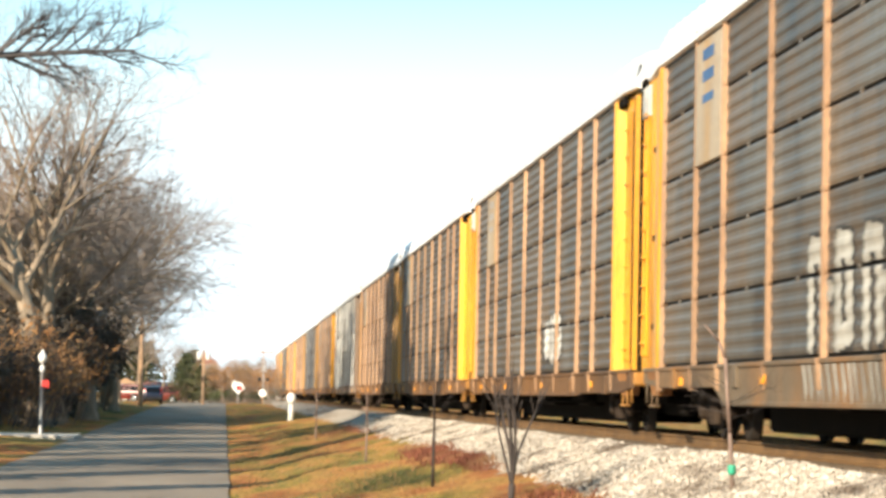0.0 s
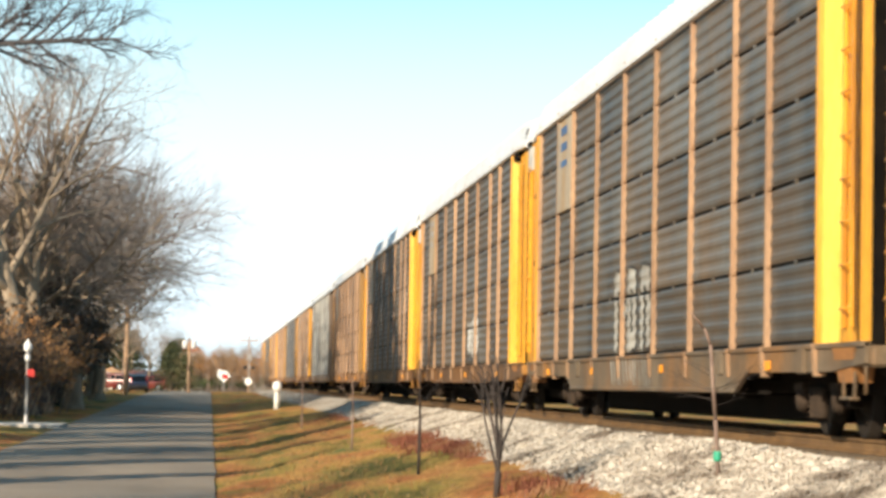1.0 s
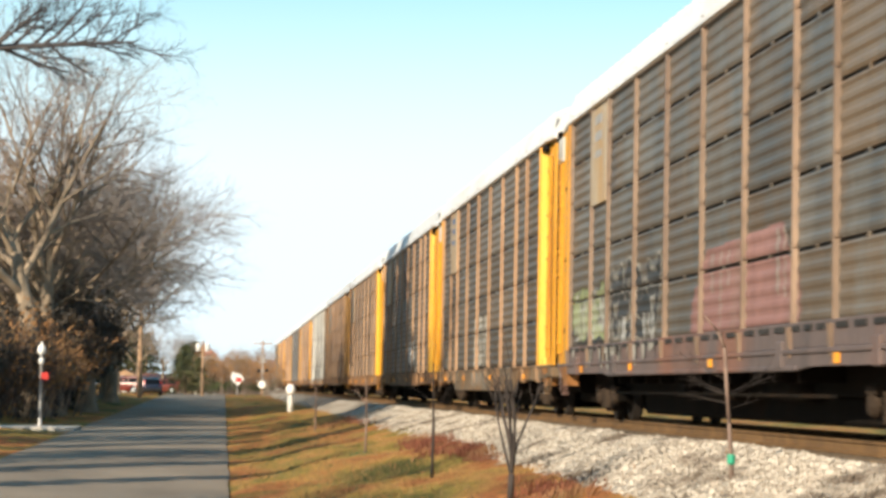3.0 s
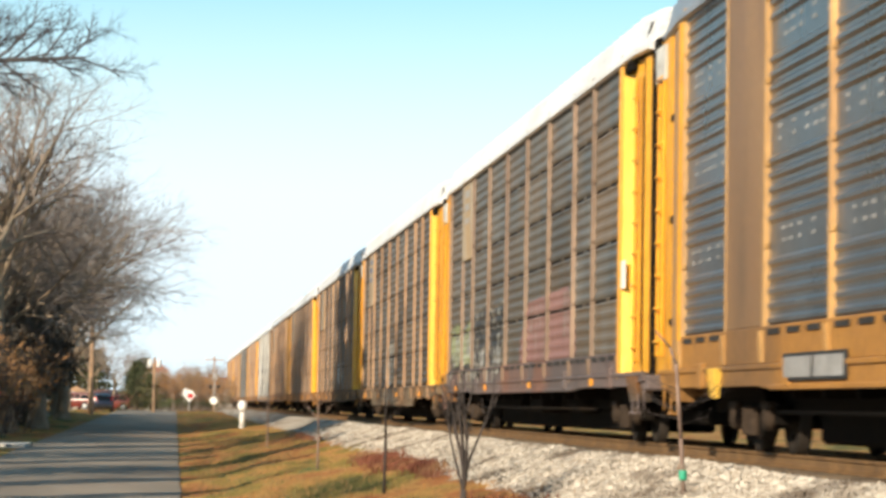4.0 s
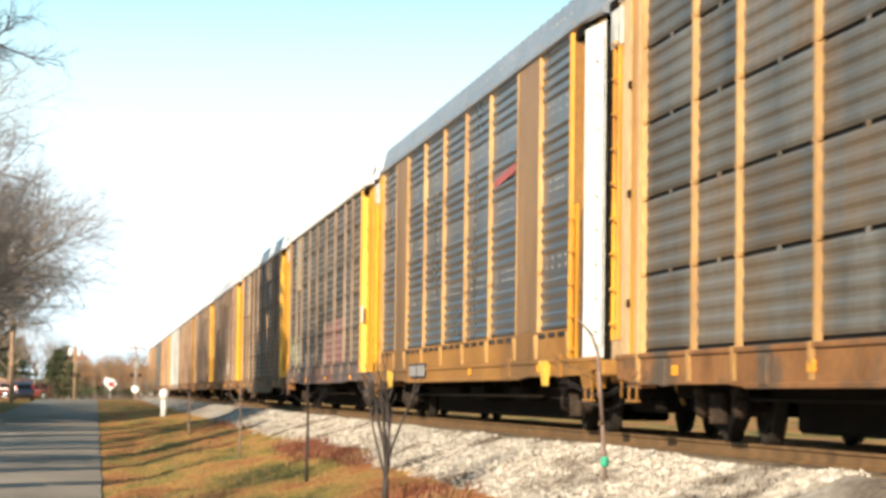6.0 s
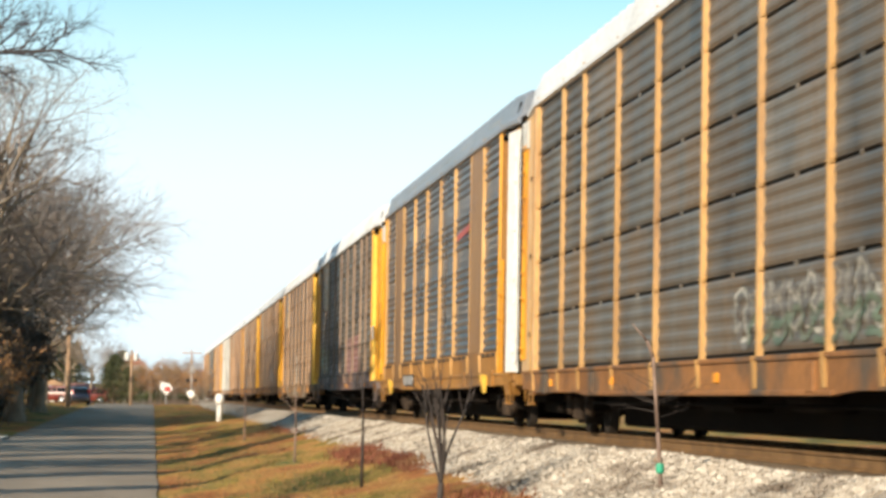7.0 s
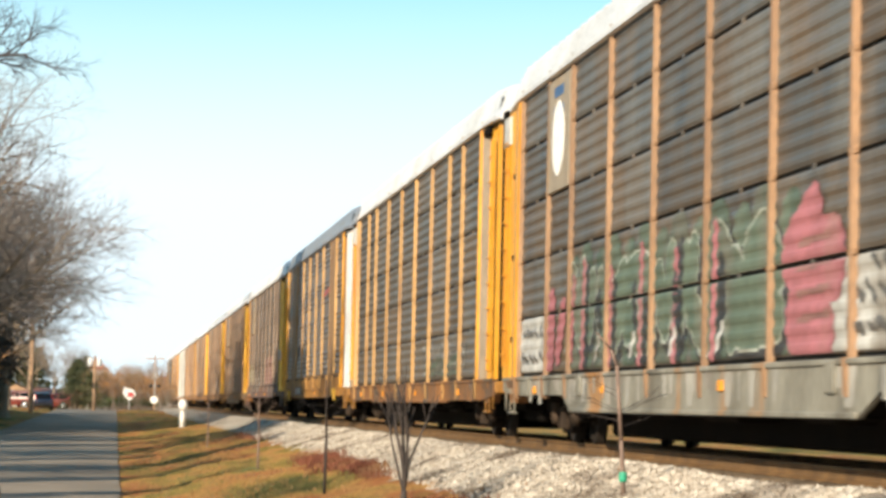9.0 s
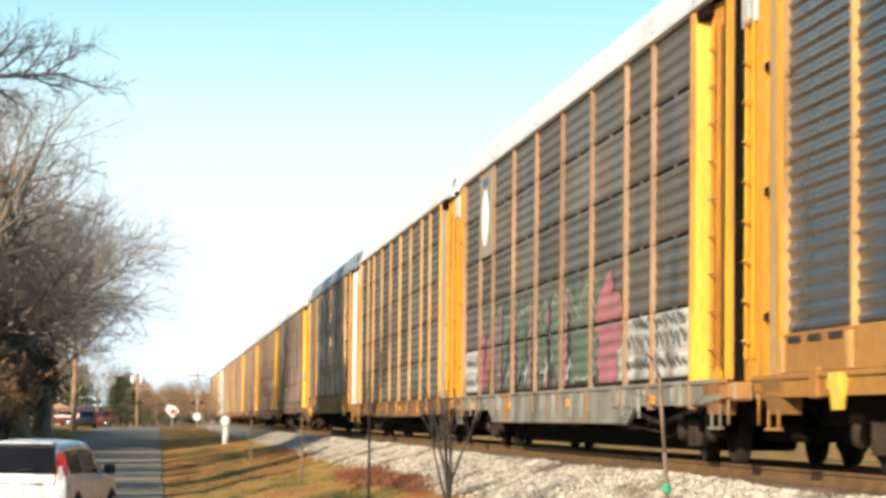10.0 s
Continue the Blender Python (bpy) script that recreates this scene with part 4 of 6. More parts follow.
def loop_shapes(rng, y0, y1, z0, z1, n, r):
    """A row of n curled sprayed shapes that fill a field, as rounded strokes."""
    out, w = [], (y1 - y0) / n
    for k in range(n):
        g = CURLS[rng.randrange(len(CURLS))]
        lo, hi = z0 + rng.uniform(0, 0.12) * (z1 - z0), z1 - rng.uniform(0, 0.16) * (z1 - z0)
        lean = rng.uniform(-0.12, 0.12) * w
        flip = rng.random() < 0.5
        pts = []
        for i in range(len(g) - 1):
            a, b, c, d = g[max(i - 1, 0)], g[i], g[i + 1], g[min(i + 2, len(g) - 1)]
            for q in range(5):
                u = q / 5
                pts.append([0.5 * (2 * b[e] + (c[e] - a[e]) * u + (2 * a[e] - 5 * b[e] + 4 * c[e] - d[e]) * u * u + (3 * b[e] - a[e] - 3 * c[e] + d[e]) * u ** 3) for e in (0, 1)])
        pts.append(g[-1])
        pts = [(y0 + (k + (1 - p if flip else p)) * w + lean * q, lo + r + (hi - lo - 2 * r) * q) for p, q in pts]
        out += [(a, b, c, d, r) for (a, b), (c, d) in zip(pts, pts[1:])]
    return out


def grown(strokes, k, dy=0.0, dz=0.0):
    """The same strokes with another breadth, shifted."""
    return [(a + dy, b + dz, c + dy, d + dz, r * k) for a, b, c, d, r in strokes]


def drips(rng, y0, y1, z, n, long):
    return [(y, z, y, z - long * rng.uniform(0.4, 1.0), 0.035) for y in [rng.uniform(y0, y1) for q in range(n)]]


ORDER = {-6: "slate", -5: "chalky", -4: "ochre", -3: "blue", -2: "plain", -1: "deep", 0: "grey", 1: "grey", 2: "tan", 3: "pale", 4: "grey", 5: "dark", 6: "tan", 7: "grey", 8: "dark", 9: "grey", 10: "dark", 11: "grey"}
CARS = {}
for n_car, kind_car in ORDER.items():
    CARS[n_car] = auto_rack(kind_car, {-5: ", sprayed shapes", -2: ", faded pink spray", -1: ", white spray"}.get(n_car, ""), n_car != -4, n_car > 1)


def spray_all():
    rng = random.Random(4)
    a = CARS[-1]
    marks = []
    for k in range(3):
        y = 2.5 - k * 1.25
        marks += [(y, 1.25, y, 2.2, 0.15), (y - 0.55, 1.3, y - 0.5, 2.15, 0.15), (y, 2.3, y - 0.5, 2.25, 0.15)]
        marks += [(y - 0.5, 1.75, y - 0.95, 1.8, 0.12)] if k != 1 else [(y, 1.25, y - 0.5, 1.3, 0.14)]
    spray(a, "sprayed_edge", grown(marks, 1.35), SPRAY_BLACK, "dark sprayed edges")
    spray(a, "spray_paint", marks, SPRAY_GREY, "row of faded white sprayed shapes", lift=0.014)
    drip = Geo()
    for k in range(13):
        y = 2.7 - 0.3 * k + rng.uniform(-0.06, 0.06)
        drip.add([(-1.545, y, 0.98), (-1.545, y - 0.14, 0.98), (-1.545, y - 0.3, 0.98 - rng.uniform(0.25, 0.42)), (-1.545, y - 0.24, 0.54)], [(0, 1, 2, 3)])
    tagged(part("sprayed_drip", drip, SPRAY_GREY, a, "white paint runs on the sill"), kind="stuff")
    b = CARS[-2]
    spray(b, "sprayed_field", [(-0.8, 1.5, -6.6, 1.6, 0.55), (-1.5, 2.0, -6.0, 2.1, 0.5)], SPRAY_DULL, "faded mauve sprayed field", zb=1.3)
    loops = loop_shapes(rng, 2.4, 7.3, 1.35, 2.8, 4, 0.15)
    spray(b, "sprayed_edge", grown(loops, 1.3), SPRAY_GREY, "white sprayed rims", zb=1.3)
    spray(b, "spray_paint", loops, SPRAY_BLACK, "dark sprayed loops", lift=0.014, zb=1.3)
    spray(b, "sprayed_drip", drips(rng, 2.6, 7.4, 1.75, 14, 0.5), SPRAY_WHITE, "white paint runs", lift=0.016, zb=1.3)
    busy = loop_shapes(rng, 7.7, 11.9, 1.35, 2.5, 5, 0.11)
    spray(b, "sprayed_edge", grown(busy, 1.6, 0.06, -0.05), SPRAY_BLACK, "dark sprayed edges", zb=1.3)
    spray(b, "spray_paint", busy, SPRAY_GREEN_PALE, "pale green sprayed shapes", lift=0.014, zb=1.3)
    spray(b, "sprayed_scrawl", loop_shapes(rng, 7.9, 11.7, 1.4, 2.4, 6, 0.035), SPRAY_WHITE, "thin white strokes", lift=0.018, zb=1.3)
    spray(b, "sprayed_drip", drips(rng, -3.0, -0.6, 2.4, 7, 1.0) + drips(rng, -6.6, -5.9, 2.5, 3, 0.9), SPRAY_GREY, "pale upright paint runs", lift=0.014, zb=1.3)
    run = Geo()
    for k in range(22):
        y, w, h = rng.uniform(2.4, 7.6) if k < 15 else rng.uniform(7.6, 11.8), rng.uniform(0.06, 0.4), rng.uniform(0.08, 0.4)
        run.add([(-1.555, y, 1.28), (-1.555, y + w, 1.28), (-1.555, y + w * 0.7, 1.28 - h), (-1.555, y + w * 0.3, 1.28 - h)], [(0, 1, 2, 3)])
    tagged(part("sprayed_drip", run, SPRAY_GREY, b, "pale paint runs on the sill"), kind="stuff")
    c = CARS[-5]
    spray(c, "sprayed_ground", [(9.6, 1.55, 11.7, 1.55, 0.5), (-6.5, 1.5, -11.0, 1.5, 0.5), (-6.5, 1.75, -11.0, 1.75, 0.3)], SPRAY_WHITE, "chalky white sprayed ground")
    big = loop_shapes(rng, -4.4, 7.6, 1.1, 2.85, 6, 0.25)
    spray(c, "sprayed_field", [(7.3 - 2.0 * k, 1.5, 7.3 - 2.0 * k, 2.3, 0.5) for k in range(7)] + [(6.4 - 2.0 * k, 1.4, 6.4 - 2.0 * k, 2.4, 0.55) for k in range(6)], SPRAY_GREEN_DARK, "dark green sprayed field")
    spray(c, "sprayed_shadow", grown(big, 1.3, -0.14, -0.08), SPRAY_BLACK, "black sprayed shading", lift=0.011)
    spray(c, "sprayed_edge", grown(big, 1.14), SPRAY_PALE, "pale sprayed rims", lift=0.014)
    spray(c, "sprayed_bar", [(6.6 - 2.0 * k, 1.15, 6.5 - 2.0 * k, 2.6 - 0.2 * (k % 2), 0.11) for k in range(5)], SPRAY_PINK, "upright pink sprayed bars", lift=0.019)
    spray(c, "spray_paint", big, SPRAY_GREEN, "large dull green sprayed shapes", lift=0.016)
    spray(c, "spray_paint", [(-4.7, 2.1, -5.5, 2.45, 0.33), (-4.9, 1.45, -5.9, 1.3, 0.36), (-5.7, 2.0, -6.2, 2.0, 0.42), (-5.0, 1.8, -5.9, 1.8, 0.3), (9.3, 1.2, 9.2, 2.1, 0.3), (8.6, 1.4, 8.2, 2.0, 0.22), (7.5, 1.3, 7.3, 2.4, 0.12)], SPRAY_PINK, "bright pink sprayed blots", lift=0.02)
    spray(c, "sprayed_bar", [(6.3 - 2.0 * k, 1.15, 6.22 - 2.0 * k, 2.5 - 0.3 * (k % 3), 0.12) for k in range(5)] + [(5.3 - 2.4 * k, 1.7, 5.35 - 2.4 * k, 2.1, 0.13) for k in range(4)], SPRAY_BLACK, "upright black sprayed bars", lift=0.02)
    spray(c, "sprayed_bar", [(5.6 - 2.4 * k, 1.25, 5.3 - 2.4 * k, 1.5, 0.06) for k in range(4)], SPRAY_WHITE, "short white sprayed strokes", lift=0.022)
    spray(c, "sprayed_bar", [(-5.0, z, -6.1, z + 0.04, 0.035) for z in (1.45, 1.7, 1.95, 2.2)], SPRAY_DULL, "dull level strokes", lift=0.026)
    for y0, y1, z0 in ((-11.0, -6.7, 1.32), (-11.0, -6.9, 1.62), (-10.9, -7.4, 1.88), (10.0, 11.9, 1.35), (10.1, 11.8, 1.75)):
        bars = []
        y = y0
        while y < y1:
            w = rng.uniform(0.1, 0.34)
            bars.append((y, z0 + rng.uniform(-0.08, 0.0), min(y + w, y1), z0 + rng.uniform(0.0, 0.12), rng.uniform(0.03, 0.055)))
            y += w + rng.uniform(0.06, 0.2)
        spray(c, "sprayed_bar", bars, SPRAY_DARK, "row of short dark sprayed strokes", lift=0.026)
    run = Geo()
    for k in range(40):
        y, w, h = rng.uniform(-10.8, 11.6), rng.uniform(0.12, 0.5), rng.uniform(0.12, 0.4)
        run.add([(-1.545, y, 0.975), (-1.545, y + w, 0.975), (-1.545, y + w * 0.8, 0.975 - h), (-1.545, y + w * 0.2, 0.975 - h)], [(0, 1, 2, 3)])
    tagged(part("sprayed_drip", run, SPRAY_GREY, c, "pale paint runs on the sill"), kind="stuff")
    part("white_plate", Geo().add([(x, Y_HEAD - 3.68 + 0.5 * math.cos(a), ZT - 1.05 + 0.58 * math.sin(a)) for x in (-1.548, -1.536) for a in [k * math.pi / 12 for k in range(24)]], [tuple(range(24)), tuple(range(24, 48))] + [(k, (k + 1) % 24, 24 + (k + 1) % 24, 24 + k) for k in range(24)]), WHITE_PAINT, c, "white oval plate")
    d = CARS[-4]
    tag = loop_shapes(rng, -9.8, -2.8, 1.12, 1.95, 9, 0.06)
    spray(d, "sprayed_scrawl", grown(tag, 1.3), SPRAY_DARK, "dark sprayed scrawl")
    spray(d, "sprayed_edge", grown(tag, 0.35, 0.07, 0.03), SPRAY_GREY, "thin white sprayed strokes", lift=0.014)
    spray(d, "sprayed_drip", loop_shapes(rng, -9.0, -3.4, 1.1, 1.6, 6, 0.04), SPRAY_GREEN, "dull green sprayed strokes", lift=0.018)
    e = CARS[0]
    white = loop_shapes(rng, -4.5, -2.0, 1.2, 2.3, 3, 0.13)
    spray(e, "sprayed_edge", grown(white, 1.4), SPRAY_BLACK, "dark sprayed edges")
    spray(e, "spray_paint", white, SPRAY_WHITE, "faded white sprayed shapes", lift=0.014)
    spray(CARS[-3], "stripe", [(-4.35, 4.08, -6.5, 4.2, 0.075)], RED_STRIPE, "short faded red stripe", blue=True, zb=1.42)
    part("white_board", Geo().box(-1.545, -1.515, -12.02, -11.72, 2.3, 2.72, 0.008), WHITE_PAINT, b, "small white board")


spray_all()


def motions():
    """All that moves: the train on its track with its wheels, and the white car on the road."""
    for n, car in CARS.items():
        rows = []
        for k in range(0, 41):
            t = k * 0.25
            s = CAR_Y0 + (n + 0.5) * CAR_STEP + SPEED * t + GAIN * t * t
            (xa, ya, _), (xb, yb, _) = track_at(s - 9.95), track_at(s + 9.95)
            rows.append((t, pose((xa + xb) / 2, (ya + yb) / 2, RAIL_Z, 0, 0, -math.degrees(math.atan2(xb - xa, yb - ya)))))
        walk(car, rows)
        if n <= 1:
            for truck in [c for c in car.children if c.name.startswith("truck")]:
                for ws in [c for c in truck.children if c.name.startswith("wheelset")]:
                    q = ws.location.y
                    walk(ws, [(k / FPS, pose(0, q, 0.42, -math.degrees((SPEED * k / FPS + GAIN * (k / FPS) ** 2) / 0.42), 0, 0)) for k in range(0, 301)])
    # the white car drives up the road and swings out past the verge
    path = []
    for k in range(0, 101):
        t = k * 0.1
        bend = min(max((t - 8.3) / 0.8, 0), 1)
        path.append((t, 12.0 * bend * bend * (3 - 2 * bend)))
    xs, ys = [0.0], [0.0]
    for (_, a), (_, b) in zip(path, path[1:]):
        h = radians((a + b) / 2)
        xs.append(xs[-1] + 0.52 * math.sin(h))
        ys.append(ys[-1] + 0.52 * math.cos(h))
    rows = []
    for (t, a), x, y in zip(path, xs, ys):
        yy = 45.6 + y - ys[-1]
        rows.append((t, pose(-1.98 + x - xs[-1], yy, road_z(yy) + 0.035, 0, 0, -a)))
    walk(AUTO, rows)
    for w in [c for c in AUTO.children if c.name.startswith("wheel") and not c.name.startswith("wheel_arch")]:
        place = w.location.copy()
        walk(w, [(k / 15, pose(*place, -math.degrees(5.2 * k / 15 / 0.33), 0, 0)) for k in range(0, 151)])

# ---- trees and bushes ----
def bent(rng, d, amount):
    return (d + Vector((rng.uniform(-1, 1), rng.uniform(-1, 1), rng.uniform(-1, 1))) * amount).normalized()


def grow(limbs, twigs, rng, p, d, length, r, level, plan):
    """One branch in bent pieces with its side branches. plan: for each level side branches, their length, spread and lift."""
    kids, ratio, spread, lift = plan[level]
    pieces = 4 if level < 2 else 3 if level < len(plan) - 1 else 2
    out, r1 = [], r
    for k in range(pieces):
        d = bent(rng, d + Vector((0, 0, lift)), 0.14 if level < 2 else 0.22)
        q = p + d * (length / pieces)
        r2 = r * (1 - 0.8 * (k + 1) / pieces) + min(0.004, r * 0.3)
        (limbs if r1 > 0.035 else twigs).tube(p, q, r1, r2, 7 if r1 > 0.12 else 5 if r1 > 0.035 else 3, False)
        out.append((p, q, d, r1, r2))
        p, r1 = q, r2
    if level + 1 >= len(plan):
        return
    for k in range(kids):
        f = 0.22 + 0.76 * (k + rng.random() * 0.8) / kids if level else 0.5 + 0.5 * (k + 0.6) / kids
        a, b, dd, ra, rb = out[min(int(f * pieces), pieces - 1)]
        u = (f * pieces) % 1.0
        side = dd.orthogonal().normalized()
        side.rotate(Matrix.Rotation(k * 2.4 + rng.uniform(-0.5, 0.5), 3, dd))
        w = (dd + side * spread * rng.uniform(0.7, 1.3)).normalized()
        grow(limbs, twigs, rng, a.lerp(b, u), w, length * ratio * rng.uniform(0.75, 1.2) * (1.15 - 0.4 * f), min(ra + (rb - ra) * u, r) * 0.62, level + 1, plan)


TREE_PLANS = {
    "broad": [(8, 1.0, 1.1, 0.1), (8, 0.55, 0.85, 0.03), (7, 0.52, 0.85, 0.0), (7, 0.5, 0.8, 0.0), (6, 0.5, 0.8, 0.0)],
    "tall": [(6, 0.8, 0.55, 0.12), (7, 0.5, 0.75, 0.1), (6, 0.5, 0.85, 0.03), (6, 0.5, 0.8, 0.0), (5, 0.5, 0.8, 0.0)],
    "thin": [(6, 0.8, 0.7, 0.12), (6, 0.5, 0.75, 0.08), (6, 0.5, 0.85, 0.03), (5, 0.5, 0.8, 0.0)],
}


def tree_meshes(kind, seed, height, r):
    rng = random.Random(seed)
    limbs, twigs = Geo(), Geo()
    grow(limbs, twigs, rng, Vector((0, 0, -0.2)), Vector((0, 0, 1)), height, r, 0, TREE_PLANS[kind])
    limbs.tube((0, 0, -0.3), (0, 0, 0.5), r * 1.5, r * 1.0, 10, False)
    return limbs.mesh("trunk"), twigs.mesh("crown")


def plant(meshes, x, y, turn, size, bark=None, twig=None, label="tall bare grey-brown tree on the grass verge", name="tree", cat="tree", wide=1.0):
    t = thing(name, (x, y, ground_z(x, y) - 0.05), turn, label=label, category=cat, group="bare trees beside the road")
    t.scale = (size * wide, size * wide, size)
    part("trunk", meshes[0], bark or BARK_LIT, t)
    part("crown", meshes[1], twig or TWIG, t, "fine bare twigs")
    return t


BROAD = tree_meshes("broad", 3, 8.2, 0.48)
BROAD_B = tree_meshes("broad", 11, 7.6, 0.4)
TALL = tree_meshes("tall", 5, 9.0, 0.38)
THIN = tree_meshes("thin", 8, 6.5, 0.2)
for m, x, y, turn, size in ( (TALL, -8.2, 121, 200, 1.3), (BROAD_B, -9.5, 138, 250, 1.15), 
                            (TALL, -9.4, 160, 10, 1.15), (BROAD_B, -9.5, 182, 60, 1.05), (TALL, -9.2, 205, 140, 0.95), (BROAD, -16, 195, 200, 1.15), (BROAD_B, -12.5, 240, 20, 0.9), (BROAD, -9.5, 225, 100, 0.85), ):
    plant(m, x, y, turn, size)
plant(BROAD, -8.6, 116, 20, 1.2, wide=1.22)
plant(BROAD_B, -9.9, 127, 160, 1.0, wide=1.3)
plant(BROAD_B, -8.8, 149, 110, 1.15, wide=1.3)
plant(BROAD_B, -7.3, 136, 75, 1.0, wide=1.3)
plant(BROAD, -7.6, 172, 140, 0.85, wide=1.2)
for k, (x, y) in enumerate(((-8.2, 124), (-9.5, 130), (-7.8, 146), (-8.6, 154), (-8.8, 188))):
    plant((BROAD, BROAD_B)[k % 2], x, y, 47 * k + 15, 1.05 - 0.002 * (y - 120), wide=1.1)
# the trees along the verge nearer by, which stripe the road with shadow
for m, x, y, turn, size in ((THIN, -11.0, 4, 0, 1.3), (THIN, -13, 16, 70, 1.5), (THIN, -11.5, 26, 140, 1.3), (THIN, -15, 24, 10, 1.6), (THIN, -12, 53, 300, 1.3), (THIN, -12.5, 69, 30, 1.3)):
    plant(m, x, y, turn, size, label="bare tree standing along the grass verge")


def near_tree():
    """A tree at the verge, its colour darkened for shade, whose long limb reaches over the road."""
    rng = random.Random(21)
    limbs, twigs = Geo(), Geo()
    limbs.tube((0, 0, -0.3), (0.1, 0, 5), 0.36, 0.28, 9, False)
    limbs.tube((0.1, 0, 5), (0.3, 0.1, 9.2), 0.28, 0.2, 9, False)
    limbs.tube((0.3, 0.1, 9.2), (0.1, 0.3, 13.2), 0.2, 0.06, 7, False)
    plan = [(14, 0.36, 0.8, 0.05), (7, 0.55, 0.8, 0.06), (6, 0.5, 0.8, 0.02), (4, 0.5, 0.7, 0.0)]
    grow(limbs, twigs, rng, Vector((0.3, 0.1, 9.95)), Vector((1, 0.0, -0.03)), 7.9, 0.16, 0, [(16, 0.25, 0.9, -0.003), (8, 0.5, 0.8, 0.08), (6, 0.5, 0.8, 0.05), (4, 0.5, 0.7, 0.0)])
    grow(limbs, twigs, rng, Vector((0.2, 0.1, 10.4)), Vector((-0.7, 0.4, 0.5)), 5.0, 0.12, 0, plan)
    grow(limbs, twigs, rng, Vector((0.1, 0.2, 11.5)), Vector((0.3, -0.6, 0.6)), 4.0, 0.1, 0, plan)
    x, y = -10.6, 63
    t = thing("tree", (x, y, ground_z(x, y)), label="bare tree, coloured dark for shade, with one long limb over the road", category="tree", group="bare trees beside the road")
    part("trunk", limbs, TWIG_SHADED, t, "bark darkened for shade")
    part("crown", twigs, TWIG_SHADED, t, "fine twigs darkened for shade")


near_tree()


def bush_mesh(seed, height, width, stems, leaf=0, leaf_size=0.05):
    """A thicket of thin stems, with some leaves."""
    rng = random.Random(seed)
    twigs, leaves = Geo(), Geo()
    plan = [(6, 0.5, 0.7, 0.05), (5, 0.5, 0.8, 0.0), (4, 0.5, 0.8, -0.02)]
    for k in range(stems):
        a, q = rng.uniform(0, 6.28), math.sqrt(rng.random()) * width * 0.5
        p = Vector((q * math.cos(a), q * math.sin(a), -0.05))
        d = Vector((0.5 * math.cos(a), 0.5 * math.sin(a), 1.2))
        h = height * rng.uniform(0.45, 0.8) * (1 - 0.4 * q / width)
        grow(twigs, twigs, rng, p, d.normalized(), h, 0.02, 0, plan)
    tips = twigs.v[::3]
    for k in range(leaf):
        c = Vector(tips[rng.randrange(len(tips))]) + Vector((rng.gauss(0, 0.06), rng.gauss(0, 0.06), rng.gauss(0, 0.06)))
        n = Vector((rng.gauss(0, 1), rng.gauss(0, 1), rng.gauss(0, 1))).normalized()
        u = n.orthogonal().normalized() * leaf_size
        w = n.cross(u) * rng.uniform(0.5, 0.9)
        leaves.add([c - u, c + w * 0.6 - n * 0.01, c + u, c - w * 0.6 - n * 0.01], [(0, 1, 2, 3)])
    return twigs.mesh("thicket"), (leaves.mesh("foliage") if leaf else None)


BRUSH = bush_mesh(31, 5.0, 4.2, 26, 2600, 0.09)
BRUSH_B = bush_mesh(37, 4.2, 4.6, 24, 1200, 0.08)
BRUSH_C = bush_mesh(43, 4.8, 4.6, 30, 6500, 0.13)
GREENBUSH = bush_mesh(41, 3.2, 3.6, 22, 4200, 0.1)


def bush(m, x, y, turn, size, leaf=None, label="brown leafless thicket below the trees", tall=1.0, twig=None):
    t = thing("bush", (x, y, ground_z(x, y)), turn, label=label, category="bush", group="bushes beside the road")
    t.scale = (size, size, size * tall)
    part("thicket", m[0], twig or TWIG, t)
    if m[1]:
        part("foliage", m[1], leaf or DRY_LEAF, t, "dry brown leaves")


rng_b = random.Random(77)
for k in range(30):
    y = 104 + k * 4.6
    x = -0.052 * y - 2.8 - rng_b.uniform(0, 5.0)
    bush((BRUSH, BRUSH_B)[k % 2], x, y, k * 73, rng_b.uniform(0.8, 1.25), tall=rng_b.uniform(0.8, 1.2), twig=(TWIG, TWIG_SHADED)[k % 2])
for k in range(14):
    bush((BRUSH_B, BRUSH)[k % 2], -3.5 + 0.75 * k, 272 + (k * 37) % 60, k * 50, 0.75 + 0.25 * (k % 3), label="reddish bare thicket at the road's far end")
# thickets in dark colours, for the shade under the trees
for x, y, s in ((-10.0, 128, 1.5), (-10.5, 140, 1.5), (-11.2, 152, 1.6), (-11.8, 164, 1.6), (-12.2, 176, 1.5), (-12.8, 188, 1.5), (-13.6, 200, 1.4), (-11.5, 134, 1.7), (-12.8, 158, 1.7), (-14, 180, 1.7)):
    bush(BRUSH, x, y, y * 31, s, SHADED_LEAF if int(y) % 3 else DRY_LEAF, "tall thicket coloured dark for the shade below the trees", 1.15, TWIG_SHADED)
# dark bushes before the trunks, whose colour stands in for shade on them
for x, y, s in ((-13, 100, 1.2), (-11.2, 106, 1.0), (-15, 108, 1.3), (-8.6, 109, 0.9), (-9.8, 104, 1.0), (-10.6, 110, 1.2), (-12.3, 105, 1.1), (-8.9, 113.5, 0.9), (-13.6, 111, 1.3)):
    bush(BRUSH, x, y, x * 40, s, SHADED_LEAF if int(x) % 2 else DRY_LEAF, twig=TWIG_SHADED)


# dense dark thickets, added to deepen the shade on the left verge
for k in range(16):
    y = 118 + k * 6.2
    bush(BRUSH_C, -10.4 - 0.028 * (y - 118) - 1.6 * (k % 2), y, k * 61, 1.15 + 0.12 * (k % 3), SHADED_LEAF, "dense thicket coloured dark for the shade below the trees", 1.1, TWIG_SHADED)


